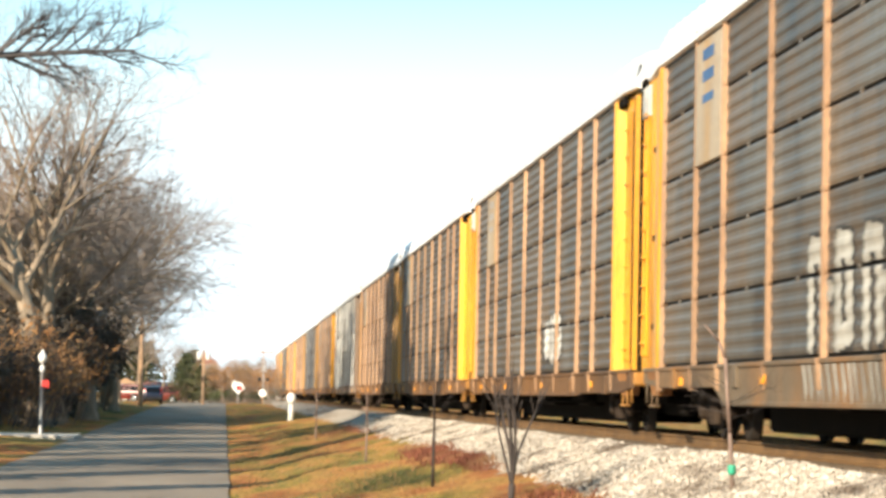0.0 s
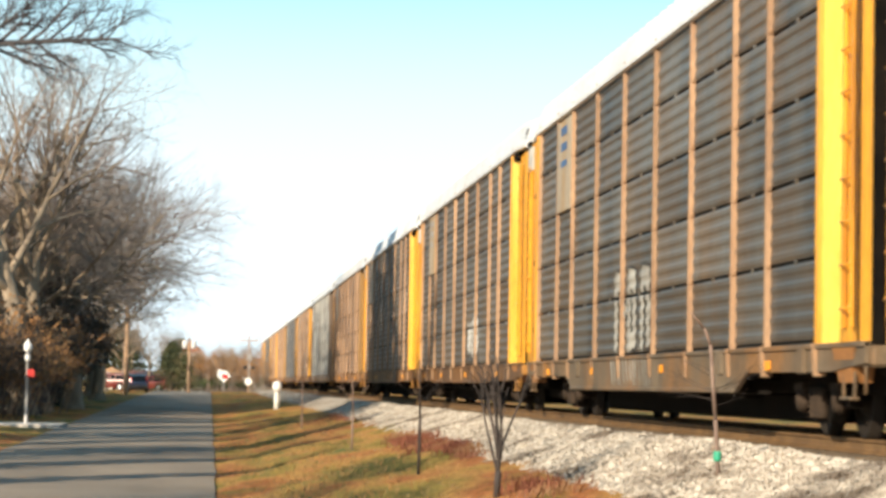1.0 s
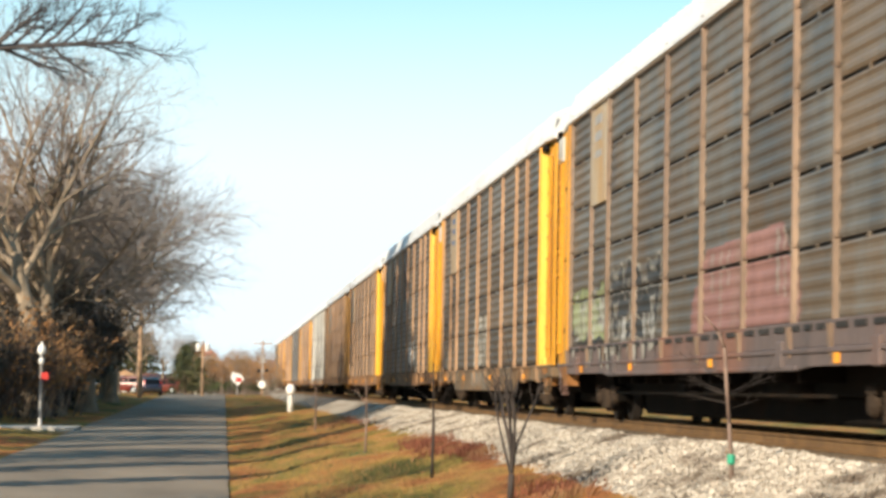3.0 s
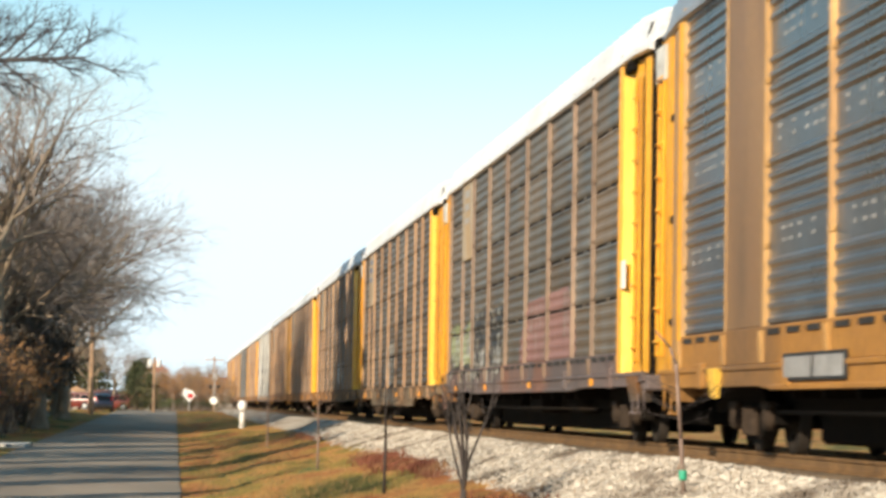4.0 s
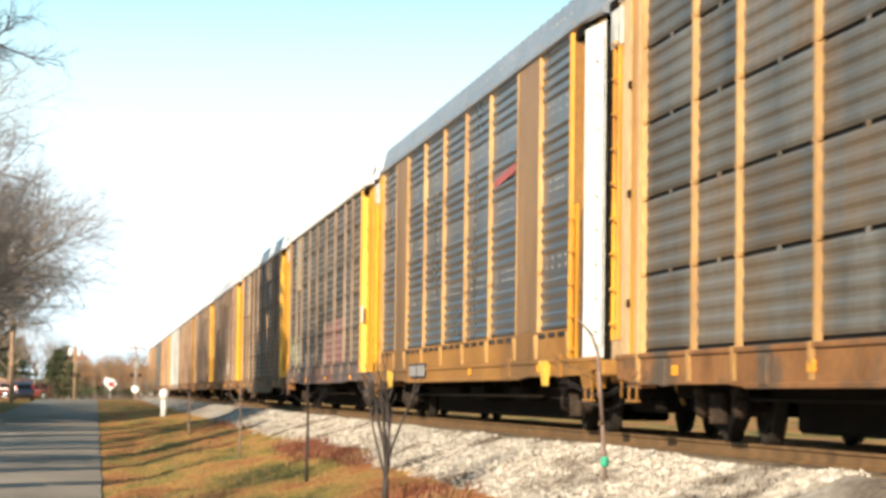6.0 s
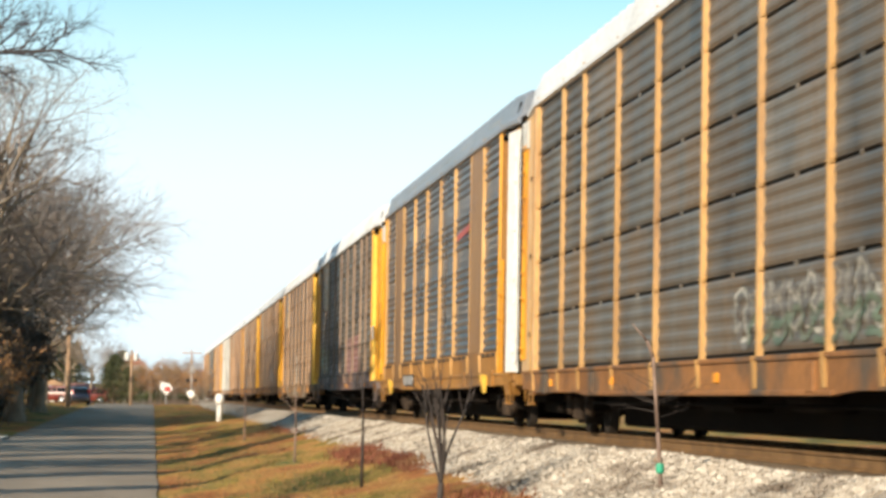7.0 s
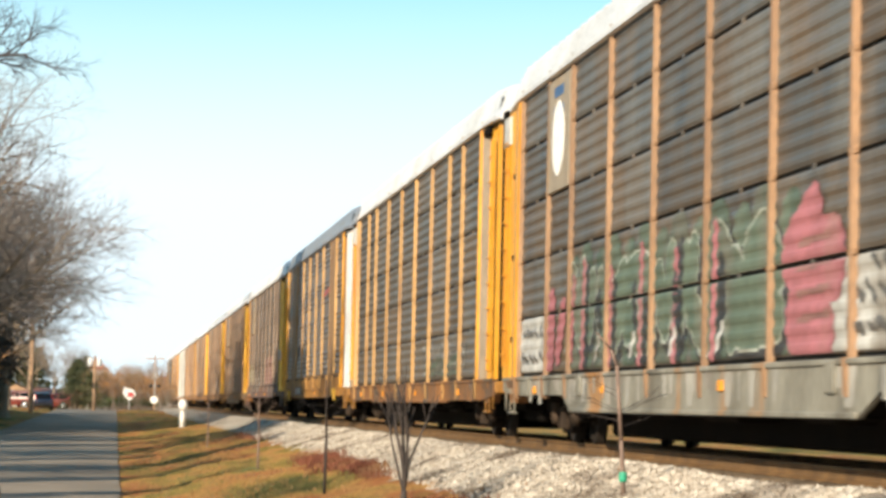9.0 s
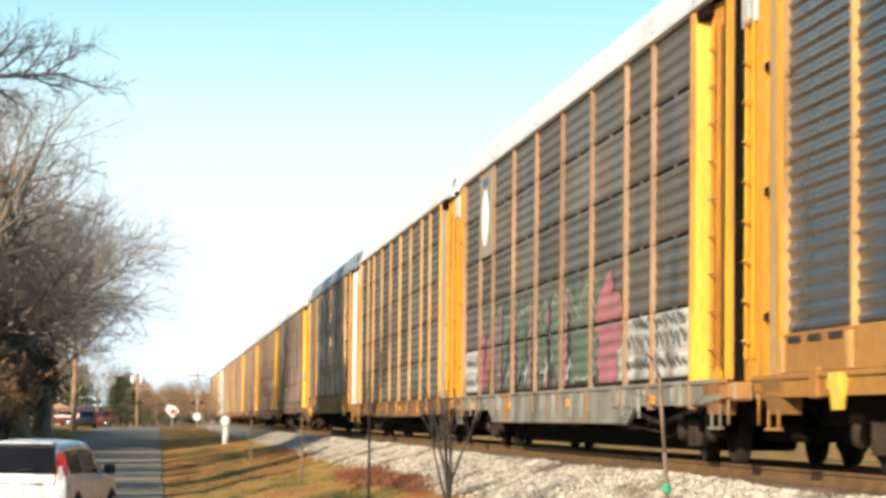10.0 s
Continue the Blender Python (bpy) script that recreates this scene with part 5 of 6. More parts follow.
def conifer_mesh(seed, height, r, foot=0.1):
    rng = random.Random(seed)
    trunk, needles = Geo(), Geo()
    trunk.tube((0, 0, -0.2), (0, 0, height), 0.03 * height, 0.02, 8)
    for k in range(int(height * 16)):
        z = height * (foot + (1 - foot) * (k / (height * 16)))
        reach = r * (1.05 - (z / height - foot) / (1 - foot)) * rng.uniform(0.6, 1.15) + 0.15
        a = k * 2.4 + rng.uniform(-0.3, 0.3)
        d = Vector((math.cos(a), math.sin(a), rng.uniform(-0.3, 0.1)))
        trunk.tube((0, 0, z), d * reach + Vector((0, 0, z)), 0.02, 0.006, 3, False)
        for q in range(16):
            c = Vector((0, 0, z)) + d * reach * rng.uniform(0.25, 1.0) + Vector((rng.gauss(0, 0.16), rng.gauss(0, 0.16), rng.gauss(0, 0.1)))
            n = Vector((rng.gauss(0, 1), rng.gauss(0, 1), rng.gauss(0, 1))).normalized()
            u = n.orthogonal().normalized() * rng.uniform(0.1, 0.22)
            w = n.cross(u) * 0.5
            needles.add([c - u, c + w, c + u, c - w], [(0, 1, 2, 3)])
    return trunk.mesh("trunk"), needles.mesh("needles")


CONIFER = conifer_mesh(51, 7.0, 2.2)
PINE_HIGH = conifer_mesh(53, 7.6, 1.5, 0.64)


def conifer(x, y, turn, size, wide=1.0, label="dark green evergreen tree at the road's far end", m=CONIFER):
    t = thing("evergreen_tree", (x, y, ground_z(x, y)), turn, label=label, category="tree", group="evergreen trees")
    t.scale = (size * wide, size * wide, size)
    part("trunk", m[0], BARK_LIT, t)
    part("needles", m[1], PINE, t, "dense dark needles")


for x, y, s, w in ((-12.5, 288, 1.2, 1.6), (-15.5, 282, 1.3, 1.6), (-9.2, 300, 1.0, 1.6), (-11, 310, 1.1, 1.5), (-3.9, 255, 0.72, 1.45), (-2.6, 262, 0.55, 1.6), (-4.9, 282, 0.66, 1.5), (-1.4, 290, 0.6, 1.6), (2.0, 330, 0.65, 1.6), (-0.2, 290, 0.5, 1.8), (-3.6, 300, 0.9, 1.4)):
    conifer(x, y, x * 50, s, w)
# unseen evergreens added along the verge, whose shade falls on road, bank and train
for x, y, s, w in ((-10.5, 2, 1.5, 0.8), (-9.5, 13, 1.3, 0.7), (-10, 27, 1.25, 0.6), (-12.5, 39.5, 1.6, 0.5), (-13, 47.5, 1.75, 0.5), (-13.5, 55.5, 2.0, 0.85), (-13.5, 64.5, 1.75, 0.5), (-13.5, 73, 1.9, 0.75), (-14, 82.5, 1.75, 0.8), (-11.8, 83.5, 1.1, 0.8), (-15, 90.5, 1.9, 0.85), (-15, 96, 1.9, 0.85)):
    conifer(x, y, y * 50, s, w, "unseen evergreen tree added along the verge for its shade")
# evergreens added behind the bare trees to shade the verge and the far road
for k in range(11):
    conifer(-16.5 - 1.5 * (k % 2), 108 + 7.5 * k, k * 77, 0.95 + 0.1 * (k % 3), 1.4, "dark green evergreen tree added for shade behind the bare trees")
for x, y in ((-14.8, 168), (-16, 180)):
    conifer(x, y, y * 31, 1.9, 0.9, "dark green evergreen tree added for shade behind the bare trees")
# unseen pines added to shade bank and train; bare trunks spare the road
for x, y, s, w in ((-15.5, 67, 3.1, 0.85), (-16.5, 73, 3.2, 0.85)):
    conifer(x, y, y * 50, s, w, "unseen tall pine with a bare trunk, added to shade the train", PINE_HIGH)
# the far trees at the road's end and beyond the railway
for m, x, y, turn, size in ((TALL, -6, 330, 0, 0.6), (BROAD_B, -1, 360, 90, 0.5), (BROAD, 4, 350, 180, 0.42), (TALL, 1.5, 310, 30, 0.42), (BROAD_B, 7, 380, 200, 0.5), (BROAD, -12, 350, 70, 0.7), (BROAD_B, 5.0, 300, 70, 0.34), (BROAD, 2.2, 335, 20, 0.45), (TALL, 6, 330, 80, 0.45), (BROAD_B, -4.5, 310, 10, 0.45), (BROAD, -9.5, 280, 130, 0.7), (BROAD_B, -7, 290, 230, 0.6), (BROAD, -1.8, 300, 15, 0.4), (BROAD_B, 3.2, 318, 260, 0.42)):
    plant(m, x, y, turn, size, label="small bare tree at the road's far end")
for x, y, s in ((-1.5, 275, 0.6), (1.0, 285, 0.6), (3.2, 292, 0.55), (4.6, 300, 0.6), (6.0, 310, 0.6)):
    bush(GREENBUSH, x, y, x * 33, s, GREEN_LEAF, "dull green bush at the road's far end")

# ---- things beside the road ----
def street_lamp(x, y):
    z = ground_z(x, y, False)
    t = thing("street_lamp", (x, y, z), label="slim grey post with a white globe and a small red sign", category="street lamp")
    part("post", Geo().lathe([(0.13, 0), (0.13, 0.08), (0.08, 0.14), (0.065, 0.5), (0.055, 2.7), (0.08, 2.75), (0.06, 2.8)], "z", 14), GREY_METAL, t)
    part("globe", Geo().lathe([(0.07, 2.8), (0.14, 2.88), (0.16, 3.0), (0.13, 3.12), (0.06, 3.2), (0.02, 3.3)], "z", 16), WHITE_PAINT, t, "white globe")
    part("collar", Geo().lathe([(0.07, 2.45), (0.1, 2.5), (0.1, 2.62), (0.07, 2.68)], "z", 14), WHITE_PAINT, t)
    s = part("sign", Geo().box(0.0, 0.28, -0.09, -0.07, 1.85, 2.13, 0.008), SIGN_RED, t, "small red sign")
    part("bracket", Geo().box(-0.02, 0.1, -0.075, 0.0, 1.94, 1.98), GREY_METAL, s)


def drive_slab():
    z = ground_z(-7.5, 97, False)
    tagged(part("driveway", Geo().box(-14, -5.5, 94.6, 99.2, z - 0.2, z + 0.06, 0.02), CONCRETE), "pale concrete driveway apron at the road's edge", "driveway", kind="structure")


def utility_pole(x, y, h, r, arms=1, label="tan wooden utility pole beside the road", lamp=False):
    z = ground_z(x, y, False)
    t = thing("utility_pole", (x, y, z), label=label, category="utility pole", group="utility poles")
    part("pole", Geo().lathe([(r * 1.1, -0.3), (r, 0.5), (r * 0.72, h)], "z", 12), POLE_WOOD, t)
    for k in range(arms):
        a = part("crossarm", Geo().box(-1.1, 1.1, -r - 0.12, -r, h - 0.6 - k, h - 0.46 - k, 0.01), POLE_WOOD, t)
        for q in (-0.95, -0.4, 0.4, 0.95):
            part("insulator", Geo().lathe([(0.03, h - 0.46 - k), (0.06, h - 0.4 - k), (0.05, h - 0.32 - k)], "z", 8, (q, -r - 0.06, 0)), WHITE_PAINT, a)
    if lamp:
        part("transformer", Geo().lathe([(0.2, h - 1.0), (0.24, h - 0.95), (0.24, h - 0.3), (0.16, h - 0.22)], "z", 12, (-0.42, -0.05, 0)), WHITE_PAINT, t, "white transformer can")
        part("transformer", Geo().lathe([(0.2, h - 1.0), (0.24, h - 0.95), (0.24, h - 0.3), (0.16, h - 0.22)], "z", 12, (0.42, -0.05, 0)), WHITE_PAINT, t, "white transformer can")


def marker_post(x, y):
    z = ground_z(x, y)
    t = thing("marker_post", (x, y, z), label="short white railway marker post with a rounded head", category="marker post")
    part("post", Geo().lathe([(0.15, -0.2), (0.15, 0.75), (0.13, 0.85)], "z", 12), WHITE_PAINT, t)
    part("head", Geo().lathe([(0.13, 0.85), (0.2, 0.95), (0.24, 1.12), (0.22, 1.3), (0.1, 1.42)], "z", 14), WHITE_PAINT, t)


def crossing_signal(x, y):
    """Signs at the far level crossing."""
    z = ground_z(x, y, False)
    t = thing("crossing_signal", (x, y, z), label="grey level crossing mast with crossed boards and red lamps", category="crossing signal", group="crossing signals")
    part("mast", Geo().tube((0, 0, -0.2), (0, 0, 4.4), 0.08, 0.06, 10), GREY_METAL, t)
    for a in (-45, 45):
        b = part("crossed_board", Geo().box(-0.45, 0.45, -0.12, -0.1, -0.07, 0.07, 0.01), GREY_METAL, t, "pale board")
        b.matrix_basis = pose(0, -0.03 if a > 0 else 0, 3.7, 0, a, 0)
    for s in (-0.4, 0.4):
        part("lamp", Geo().lathe([(0.15, -0.2), (0.2, -0.16), (0.2, -0.06), (0.1, 0.0)], "y", 12, (s, 0, 2.6)), BLACK_PLASTIC, t, "black round lamp")
    part("lamp_bar", Geo().box(-0.45, 0.45, -0.05, 0.05, 2.57, 2.63), GREY_METAL, t)


def road_sign(x, y, h, w, red=True, turn=0):
    z = ground_z(x, y, False)
    t = thing("road_sign", (x, y, z), turn, label="white road sign with a red lower edge on a post" if red else "round white road sign on a wooden post", category="road sign", group="road signs")
    part("post", Geo().box(-0.06, 0.06, -0.04, 0.04, -0.2, h, 0.01), POLE_WOOD if not red else GREY_METAL, t)
    if red:
        o = [(-w * 0.5, h + 0.1), (-w * 0.4, h + w * 0.55), (w * 0.25, h + w * 0.4), (w * 0.5, h + 0.05), (0, h - w * 0.45)]
        g = Geo()
        n = len(o)
        v = [(a, -0.08, b) for a, b in o] + [(a, -0.05, b) for a, b in o]
        g.add(v, [tuple(range(n)), tuple(range(n, 2 * n))[::-1]] + [(k, (k + 1) % n, n + (k + 1) % n, n + k) for k in range(n)])
        p = part("plate", g, WHITE_PAINT, t, "white plate")
        part("stripe", Geo().box(-w * 0.12, w * 0.3, -0.095, -0.082, h - w * 0.15, h + w * 0.16), SIGN_RED, p, "red field")
    else:
        part("plate", Geo().lathe([(w * 0.46, -0.09), (w * 0.5, -0.08), (w * 0.5, -0.06)], "y", 20, (0, 0, h)), WHITE_PAINT, t, "round white plate")


def house(x, y, w, d, h, wall, roof, turn=0, label="pale house with a low gabled roof", n=3, steep=0.6):
    z = ground_z(x, y, False)
    t = thing("house", (x, y, z), turn, label=label, category="house", group="far houses")
    part("wall", Geo().box(-w / 2, w / 2, -d / 2, d / 2, -0.3, h, 0.01), wall, t)
    k = w * 0.3
    g = Geo().prism([(-d / 2 - 0.3, h + 0.002), (d / 2 + 0.3, h + 0.002), (0, h + k * steep)], -w / 2 - 0.3, w / 2 + 0.3)
    part("roof", g, roof, t, "shingled roof")
    for q in range(n):
        x0 = -w / 2 + w * (q + 0.5) / n
        win = part("window", Geo().box(x0 - 0.5, x0 + 0.5, -d / 2 - 0.05, -d / 2 + 0.02, h * 0.38, h * 0.8, 0.01), WHITE_PAINT, t)
        part("pane", Geo().box(x0 - 0.42, x0 + 0.42, -d / 2 - 0.065, -d / 2 - 0.052, h * 0.41, h * 0.77), DARK_GLASS, win, "dark pane")
    part("door", Geo().box(-w * 0.08, w * 0.08, -d / 2 - 0.04, -d / 2 + 0.02, 0, h * 0.75, 0.01), POLE_WOOD, t)


# y, sill half-width, sill z, mid half-width, belt half-width, belt z, roof half-width, top z
CAR_BOX = [(-2.07, 0.66, 0.42, 0.76, 0.76, 0.72, 0.68, 0.78), (-2.0, 0.78, 0.3, 0.88, 0.86, 0.97, 0.76, 1.06), (-1.86, 0.82, 0.25, 0.9, 0.87, 0.99, 0.7, 1.5), (-1.6, 0.84, 0.22, 0.9, 0.875, 0.99, 0.675, 1.57),
           (-0.6, 0.84, 0.2, 0.9, 0.88, 0.98, 0.685, 1.61), (0.3, 0.84, 0.2, 0.9, 0.88, 0.97, 0.67, 1.59), (0.55, 0.84, 0.2, 0.9, 0.88, 0.97, 0.66, 1.52), (1.12, 0.84, 0.2, 0.9, 0.87, 0.97, 0.74, 1.08),
           (1.7, 0.84, 0.22, 0.89, 0.84, 0.9, 0.66, 0.99), (1.98, 0.78, 0.28, 0.82, 0.76, 0.78, 0.58, 0.86), (2.07, 0.66, 0.36, 0.7, 0.66, 0.66, 0.5, 0.74)]


def car_ring(s):
    y, ws, zs, wm, wb, zb, wr, zt = s
    half = [(ws * 0.8, zs), (ws, zs + 0.04), (wm, (zs + zb) / 2), (wm, zb - 0.1), (wb, zb), (wr, zt - 0.09), (wr - 0.05, zt - 0.03), (wr * 0.5, zt)]
    return [(x, y, z) for x, z in half] + [(-x, y, z) for x, z in half[::-1]]


def automobile(name, x, y, turn, paint, label, detail=False):
    t = thing(name, (x, y, road_z(y) + 0.02 if -5.6 < x < 0.2 else ground_z(x, y, False)), turn, label=label, category="car", group="" if detail else "parked cars")
    rings = [car_ring(s) for s in CAR_BOX]
    n = len(rings[0])
    g = Geo()
    v = [p for r in rings for p in r]
    f = [(j * n + k, j * n + (k + 1) % n, (j + 1) * n + (k + 1) % n, (j + 1) * n + k) for j in range(len(rings) - 1) for k in range(n)]
    f += [tuple(range(n))[::-1], tuple((len(rings) - 1) * n + k for k in range(n))]
    g.add(v, f, False)
    body = part("body", g, paint, t)
    bev = body.modifiers.new("edges", "BEVEL")
    bev.width, bev.segments, bev.angle_limit = 0.025, 2, radians(20)

    def at(yy):
        for a, b in zip(CAR_BOX, CAR_BOX[1:]):
            if a[0] <= yy <= b[0]:
                k = (yy - a[0]) / (b[0] - a[0])
                return [p + (q - p) * k for p, q in zip(a, b)]
        return CAR_BOX[-1]
    for s in (-1, 1):
        for y0, y1 in ((-1.62, -0.72), (-0.64, 0.34), (0.4, 0.86)):
            o = []
            for yy, top in ((y0, 0), (y1, 0), (y1, 1), (y0, 1)):
                _, _, _, _, wb, zb, wr, zt = at(yy)
                k = 0.86 if top else 0.08
                o.append((s * (wb + (wr - wb) * k + 0.008), yy, zb + (zt - 0.09 - zb) * k))
            inner = [(p[0] - s * 0.03, p[1], p[2]) for p in o]
            part("side_window", Geo().add(o + inner, [(0, 1, 2, 3), (7, 6, 5, 4), (0, 4, 5, 1), (1, 5, 6, 2), (2, 6, 7, 3), (3, 7, 4, 0)]), DARK_GLASS, t, "tinted glass")
        for yy in (-1.24, 1.33):
            arch = Geo().lathe([(0.37, s * 0.8), (0.37, s * 0.905)], "x", 24, (0, yy, 0.36))
            part("wheel_arch", arch, BLACK_PLASTIC, t, "black wheel arch")
            w = part("wheel", Geo().lathe([(0.2, -0.11), (0.31, -0.11), (0.33, -0.07), (0.33, 0.07), (0.31, 0.11), (0.2, 0.11)], "x", 28), TYRE, t, at=(s * 0.83, yy, 0.33))
            r = Geo().lathe([(0.21, 0.1 * s), (0.215, 0.118 * s), (0.19, 0.112 * s), (0.05, 0.112 * s), (0.04, 0.125 * s)], "x", 20)
            for q in range(5):
                a = q * 2 * math.pi / 5
                r.tube((0.118 * s, 0.04 * math.cos(a), 0.04 * math.sin(a)), (0.12 * s, 0.19 * math.cos(a), 0.19 * math.sin(a)), 0.028, 0.02, 5)
            part("rim", r, CHROME, w, "alloy rim")
        m = part("mirror", Geo().box(s * 0.9 if s > 0 else -1.1, 1.1 if s > 0 else -0.9, 0.62, 0.76, 0.98, 1.16, 0.03), BLACK_PLASTIC if detail else paint, t, "dark door mirror")
        part("tail_lamp", Geo().add([(s * 0.66, -2.06, 0.82), (s * 0.9, -1.96, 0.8), (s * 0.82, -1.88, 1.36), (s * 0.7, -1.95, 1.4), (s * 0.62, -1.9, 0.88), (s * 0.88, -1.8, 0.86), (s * 0.8, -1.76, 1.34), (s * 0.66, -1.8, 1.36)],
                                    [(0, 1, 2, 3), (7, 6, 5, 4), (0, 4, 5, 1), (1, 5, 6, 2), (2, 6, 7, 3), (3, 7, 4, 0)]), TAIL_RED, t, "red tail lamp")
        if detail:
            part("lamp_lens", Geo().add([(s * 0.73, -2.05, 0.92), (s * 0.82, -2.012, 0.91), (s * 0.79, -1.96, 1.16), (s * 0.74, -1.985, 1.16), (s * 0.7, -1.98, 0.95), (s * 0.8, -1.95, 0.94), (s * 0.77, -1.9, 1.14), (s * 0.71, -1.92, 1.14)],
                                        [(0, 1, 2, 3), (7, 6, 5, 4), (0, 4, 5, 1), (1, 5, 6, 2), (2, 6, 7, 3), (3, 7, 4, 0)]), TAIL_CLEAR, t, "clear lamp lens")
        part("head_lamp", Geo().box(s * 0.45 if s > 0 else -0.76, 0.76 if s > 0 else -0.45, 1.9, 2.04, 0.62, 0.76, 0.02), TAIL_CLEAR, t, "clear head lamp")
    part("rear_window", Geo().add([(-0.7, -2.035, 1.03), (0.7, -2.035, 1.03), (0.64, -1.9, 1.485), (-0.64, -1.9, 1.485), (-0.64, -1.95, 1.06), (0.64, -1.95, 1.06), (0.6, -1.82, 1.47), (-0.6, -1.82, 1.47)],
                                  [(0, 1, 2, 3), (7, 6, 5, 4), (0, 4, 5, 1), (1, 5, 6, 2), (2, 6, 7, 3), (3, 7, 4, 0)]), DARK_GLASS, t, "dark rear window")
    part("windscreen", Geo().add([(-0.66, 1.11, 1.1), (0.66, 1.11, 1.1), (0.6, 0.6, 1.51), (-0.6, 0.6, 1.51), (-0.66, 1.06, 1.08), (0.66, 1.06, 1.08), (0.6, 0.55, 1.48), (-0.6, 0.55, 1.48)],
                                 [(0, 1, 2, 3), (7, 6, 5, 4), (0, 4, 5, 1), (1, 5, 6, 2), (2, 6, 7, 3), (3, 7, 4, 0)]), DARK_GLASS, t, "dark windscreen")
    part("bumper", Geo().box(-0.8, 0.8, -2.13, -1.98, 0.34, 0.6, 0.04), BLACK_PLASTIC, t, "dark rear bumper")
    if detail:
        part("trim_strip", Geo().box(-0.5, -0.06, -2.09, -2.03, 0.84, 0.885, 0.01), GREY_METAL, t, "grey trim strip")
        part("trim_strip", Geo().box(0.06, 0.5, -2.09, -2.03, 0.84, 0.885, 0.01), GREY_METAL, t, "grey trim strip")
        part("number_plate", Geo().box(-0.16, 0.16, -2.095, -2.06, 0.66, 0.78, 0.005), WHITE_PAINT, t, "plain pale plate")
        part("spoiler", Geo().box(-0.62, 0.62, -1.98, -1.7, 1.53, 1.57, 0.015), paint, t)
        part("wiper", Geo().tube((0.0, -2.02, 1.08), (0.38, -2.0, 1.12), 0.012, 0.008, 5), BLACK_PLASTIC, t)
    return t


street_lamp(-6.95, 97)
drive_slab()
utility_pole(-7.0, 212, 13, 0.21)
utility_pole(-2.0, 236, 5.2, 0.15, 0, "wooden pole with pale transformer cans at the road's end", True)
utility_pole(4.3, 285, 6.4, 0.1, 1, "thin dark utility pole at the level crossing")
marker_post(3.42, 129)
road_sign(1.35, 250, 1.5, 1.35, True)
road_sign(3.75, 248, 1.1, 0.75, False)
crossing_signal(4.0, 262)
house(-10.1, 262, 4, 1.9, 1.7, SIDING, POLE_WOOD, 90, label="small cream house with a brown gable", steep=0.5)
house(-8.2, 296, 4.4, 6, 1.5, POLE_WOOD, ROOF_TILE, label="low orange-brown brick house behind parked cars", n=5)
house(-3.0, 402, 8, 3.4, 6.2, SIDING, ROOF_TILE, 90, label="distant pale gabled house with a reddish roof", steep=0.8)
house(6.2, 420, 8, 8, 3.4, SIDING, ROOF_TILE, label="distant house with a reddish roof")
house(70, 250, 16, 9, 3.0, SIDING, ROOF_TILE, label="low pale house beyond the railway", n=4)
house(48, 150, 12, 8, 2.8, SIDING, ROOF_TILE, label="low pale house beyond the railway", n=4)
automobile("parked_car", -6.7, 236, 4, CAR_DARK, "dark blue car parked beside the road")
automobile("parked_car", -9.3, 240, 70, CAR_RED, "red car parked beside the road")
automobile("parked_car", -10.4, 246, 20, CAR_WHITE, "white car parked near a white house")
automobile("parked_car", -6.6, 268, 85, CAR_RED, "dark red car parked across the road's end")
AUTO = automobile("white_car", -2.6, 30, 0, CAR_WHITE, "white boxy hatchback with red tail lamps, driving away", True)

# ---- young trees and weeds on the bank ----
def sapling(x, y, h, seed, bark, kind="stake", label="thin bare sapling planted in the ballast bank"):
    rng = random.Random(seed)
    t = thing("sapling", (x, y, ground_z(x, y) - 0.03), label=label, category="sapling", group="saplings on the bank")
    st, tw = Geo(), Geo()
    if kind == "leaning":
        pts = [(0, 0, 0), (-0.04, 0, 0.35 * h), (-0.1, 0, 0.8 * h), (-0.17, 0.0, 0.9 * h), (-0.33, 0, h)]
        rr = [0.026, 0.022, 0.019, 0.014, 0.006]
    elif kind == "vase":
        pts, rr = [(0, 0, 0), (0.01, 0, 0.2 * h)], [0.045, 0.04]
        for k in range(9):
            a = k * 2.4
            d = Vector((0.2 * math.cos(a), 0.2 * math.sin(a), 1)).normalized()
            grow(st, tw, rng, Vector((0.01, 0, h * (0.16 + 0.02 * k))), d, h * rng.uniform(0.5, 0.75), 0.022, 0, [(4, 0.4, 0.4, 0.08), (3, 0.5, 0.6, 0.05)])
    else:
        pts, rr = [(0, 0, 0), (0.01, 0, h * 0.5), (-0.01, 0, h)], [0.03, 0.022, 0.008]
    for a, b, r0, r1 in zip(pts, pts[1:], rr, rr[1:]):
        st.tube(a, b, r0, r1, 8)
    if kind != "vase":
        for k in range(9 if kind == "leaning" else 6):
            z = h * (rng.uniform(0.42, 0.72) if kind == "leaning" else rng.uniform(0.45, 0.9))
            a = (0.2 if k % 2 else 2.9) + rng.uniform(-0.5, 0.5)
            d = Vector((math.cos(a), 0.5 * math.sin(a), 0.25 if kind == "leaning" else 0.7)).normalized()
            grow(tw, tw, rng, Vector((-0.12 * z / h if kind == "leaning" else 0, 0, z)), d, h * rng.uniform(0.18, 0.36), 0.0042, 0, [(4, 0.5, 0.6, 0.05), (3, 0.5, 0.6, 0.0)])
    part("stem", st, bark, t)
    if tw.v:
        tagged(part("branchwork", tw, SAPLING_DARK if kind == "leaning" else bark, t, "thin bare twigs"), kind="stuff")
    if kind == "leaning":
        part("tie", Geo().lathe([(0.04, 0.1 * h), (0.046, 0.11 * h), (0.046, 0.15 * h), (0.04, 0.16 * h)], "z", 10, (-0.013, 0, 0)), GREEN_TAPE, t, "green plastic tie")


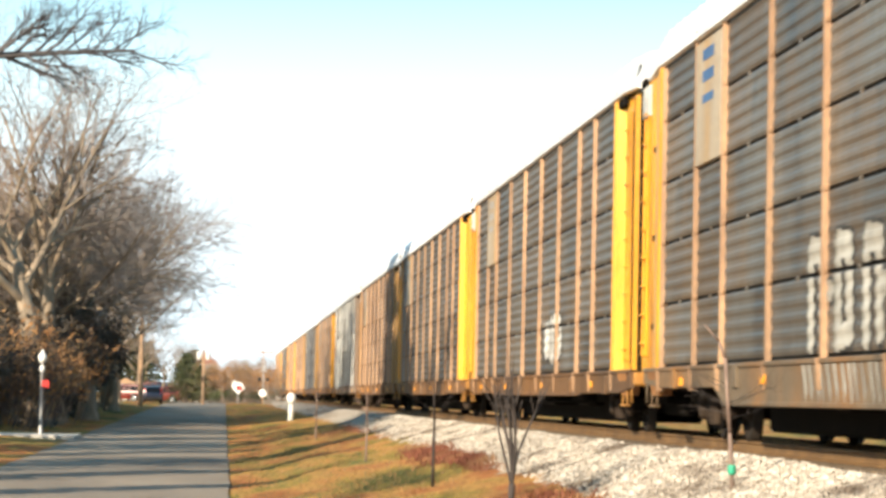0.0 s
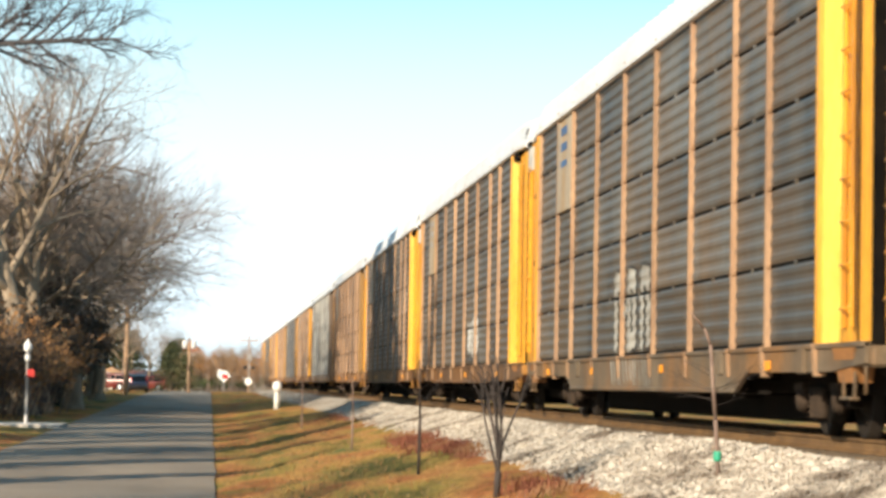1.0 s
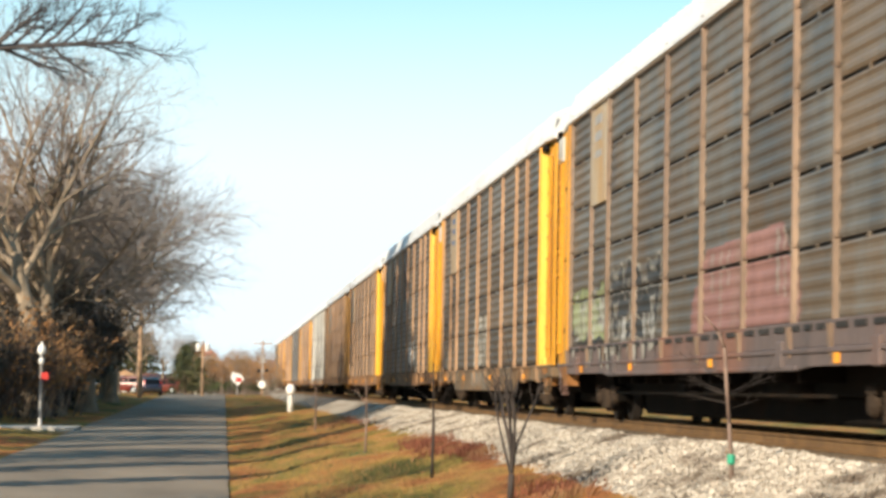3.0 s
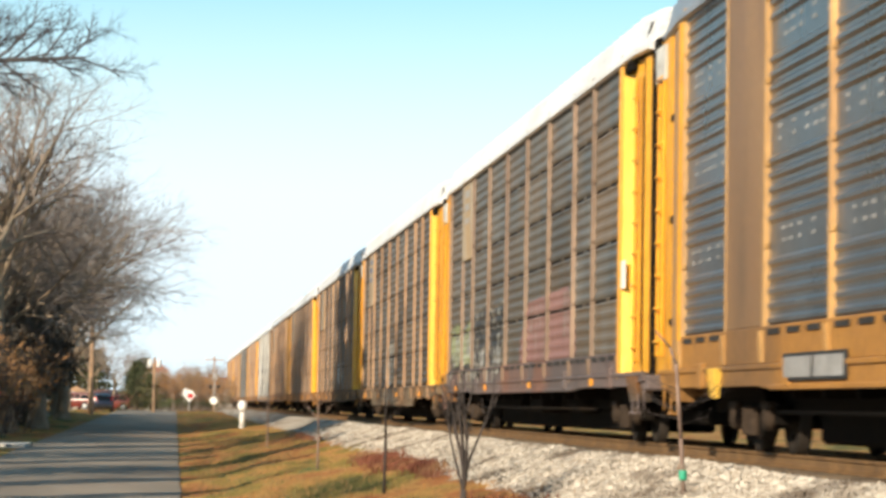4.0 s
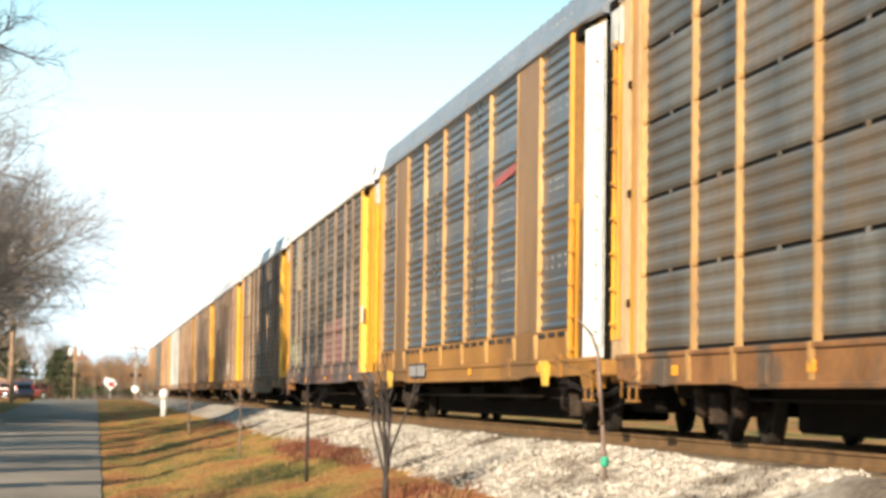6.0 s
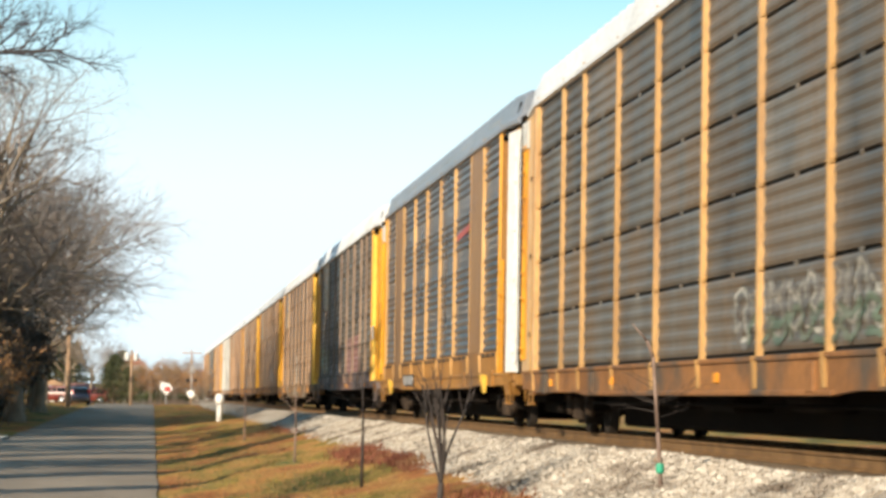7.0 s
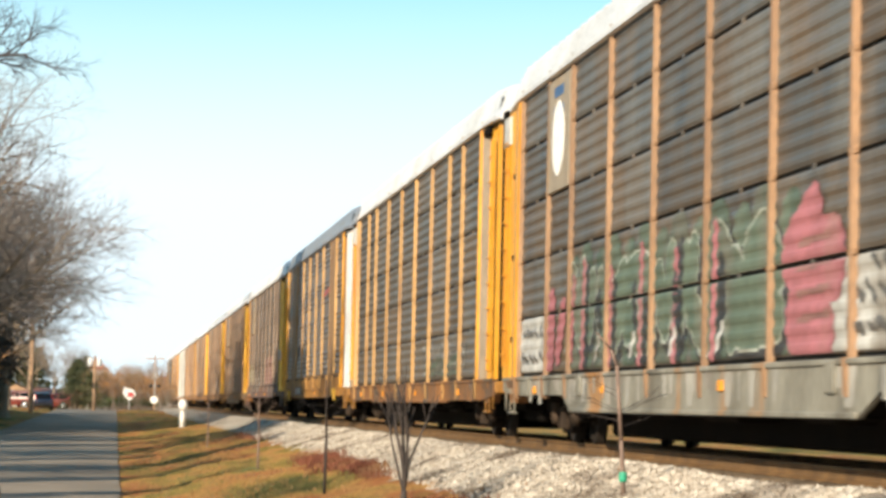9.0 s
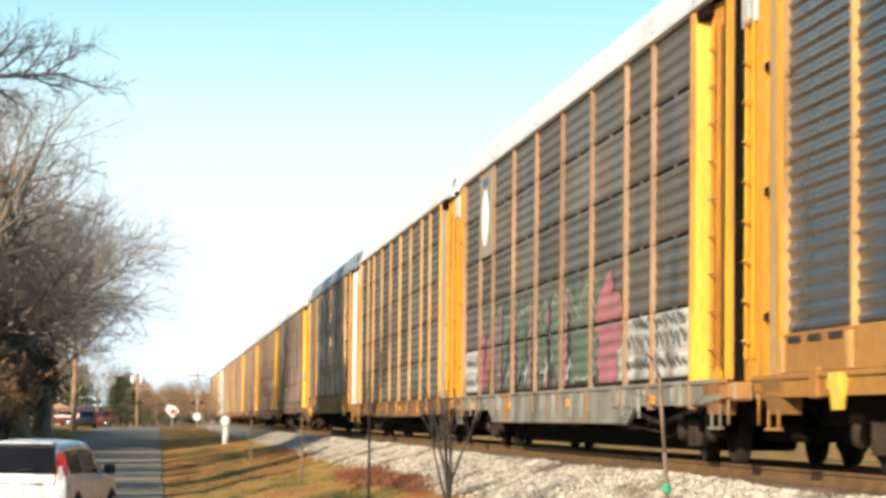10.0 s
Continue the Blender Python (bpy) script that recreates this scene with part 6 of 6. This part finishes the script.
sapling(5.36, 26.2, 1.75, 5, SAPLING_BARK, "leaning", "leaning bare sapling with a green tie in ballast")
sapling(3.62, 31.5, 1.75, 9, SAPLING_DARK, "vase", "dark vase-shaped bare sapling on the grass bank")
sapling(3.42, 41, 1.9, 12, SAPLING_DARK, "stake", "thin bare sapling on the grass bank")
sapling(3.23, 57, 1.7, 15, SAPLING_BARK, "stake", "thin bare sapling with a few green leaves")
sapling(3.0, 82, 1.6, 18, SAPLING_BARK, "stake", "thin bare sapling on the grass bank")


def weeds(name, label, mat, spots, size, count, seed):
    """Tufts of dead stalks and leaves, scattered round spots (x, y, rx, ry)."""
    rng = random.Random(seed)
    g = Geo()
    for k in range(count):
        cx, cy, rx, ry = spots[rng.randrange(len(spots))]
        x, y = cx + rng.gauss(0, rx), cy + rng.gauss(0, ry)
        if not 0.3 < x < 6.2 and x > -5.8:
            continue
        p = Vector((x, y, ground_z(x, y) - 0.01))
        h = size * rng.uniform(0.4, 1.2)
        a = rng.uniform(0, 6.28)
        u = Vector((math.cos(a), math.sin(a), 0)) * h * 0.12
        tip = p + Vector((rng.gauss(0, 0.35) * h, rng.gauss(0, 0.35) * h, h))
        g.add([p - u, p + u, tip + u * 0.5, tip - u * 0.4], [(0, 1, 2, 3)])
    tagged(part(name, g, mat), label, "weeds" if "weed" in name else "grass", kind="stuff")


weeds("dead_weeds", "reddish dead weeds at the foot of the ballast", RED_LEAF, [(4.5, 44 + 1.6 * k, 0.13, 0.8) for k in range(7)] + [(4.35, 50 + 2.2 * k, 0.22, 0.7) for k in range(4)] + [(4.1, 31, 0.18, 1.0), (4.5, 88, 0.15, 4)], 0.12, 5200, 3)
weeds("dry_grass", "straw-coloured winter grass on the bank", DRY_LEAF, [(2.4, 30 + 6 * k, 1.0, 3.5) for k in range(14)], 0.07, 9000, 4)
weeds("green_grass", "short dull green grass beside the road", GREEN_LEAF, [(1.0 + (k % 3) * 0.7, 38 + 6 * k, 0.45, 3) for k in range(14)] + [(3.1, 57, 0.15, 0.6)], 0.06, 6000, 6)


def ballast_stones():
    """Loose broken stones on the bank beside the ties."""
    rng = random.Random(9)
    g = Geo()
    for k in range(22000):
        y = 20 + 75 * rng.random() ** 1.7
        x = 4.55 + 1.75 * rng.random() ** 0.8
        r = rng.uniform(0.014, 0.036)
        c = Vector((x, y, ground_z(x, y) + r * 0.25))
        e = [Vector((rng.gauss(0, 0.3), rng.gauss(0, 0.3), rng.gauss(0, 0.3))) for q in range(6)]
        o = [Vector(q) for q in ((1, 0, 0), (0, 1, 0), (-1, 0, 0), (0, -1, 0), (0, 0, 0.8), (0, 0, -0.8))]
        g.add([c + (a + b) * r for a, b in zip(o, e)], [(0, 1, 4), (1, 2, 4), (2, 3, 4), (3, 0, 4), (1, 0, 5), (2, 1, 5), (3, 2, 5), (0, 3, 5)])
    tagged(part("ballast_stones", g, STONE), "loose pale limestone ballast on the bank", "ballast", kind="stuff")


ballast_stones()


motions()
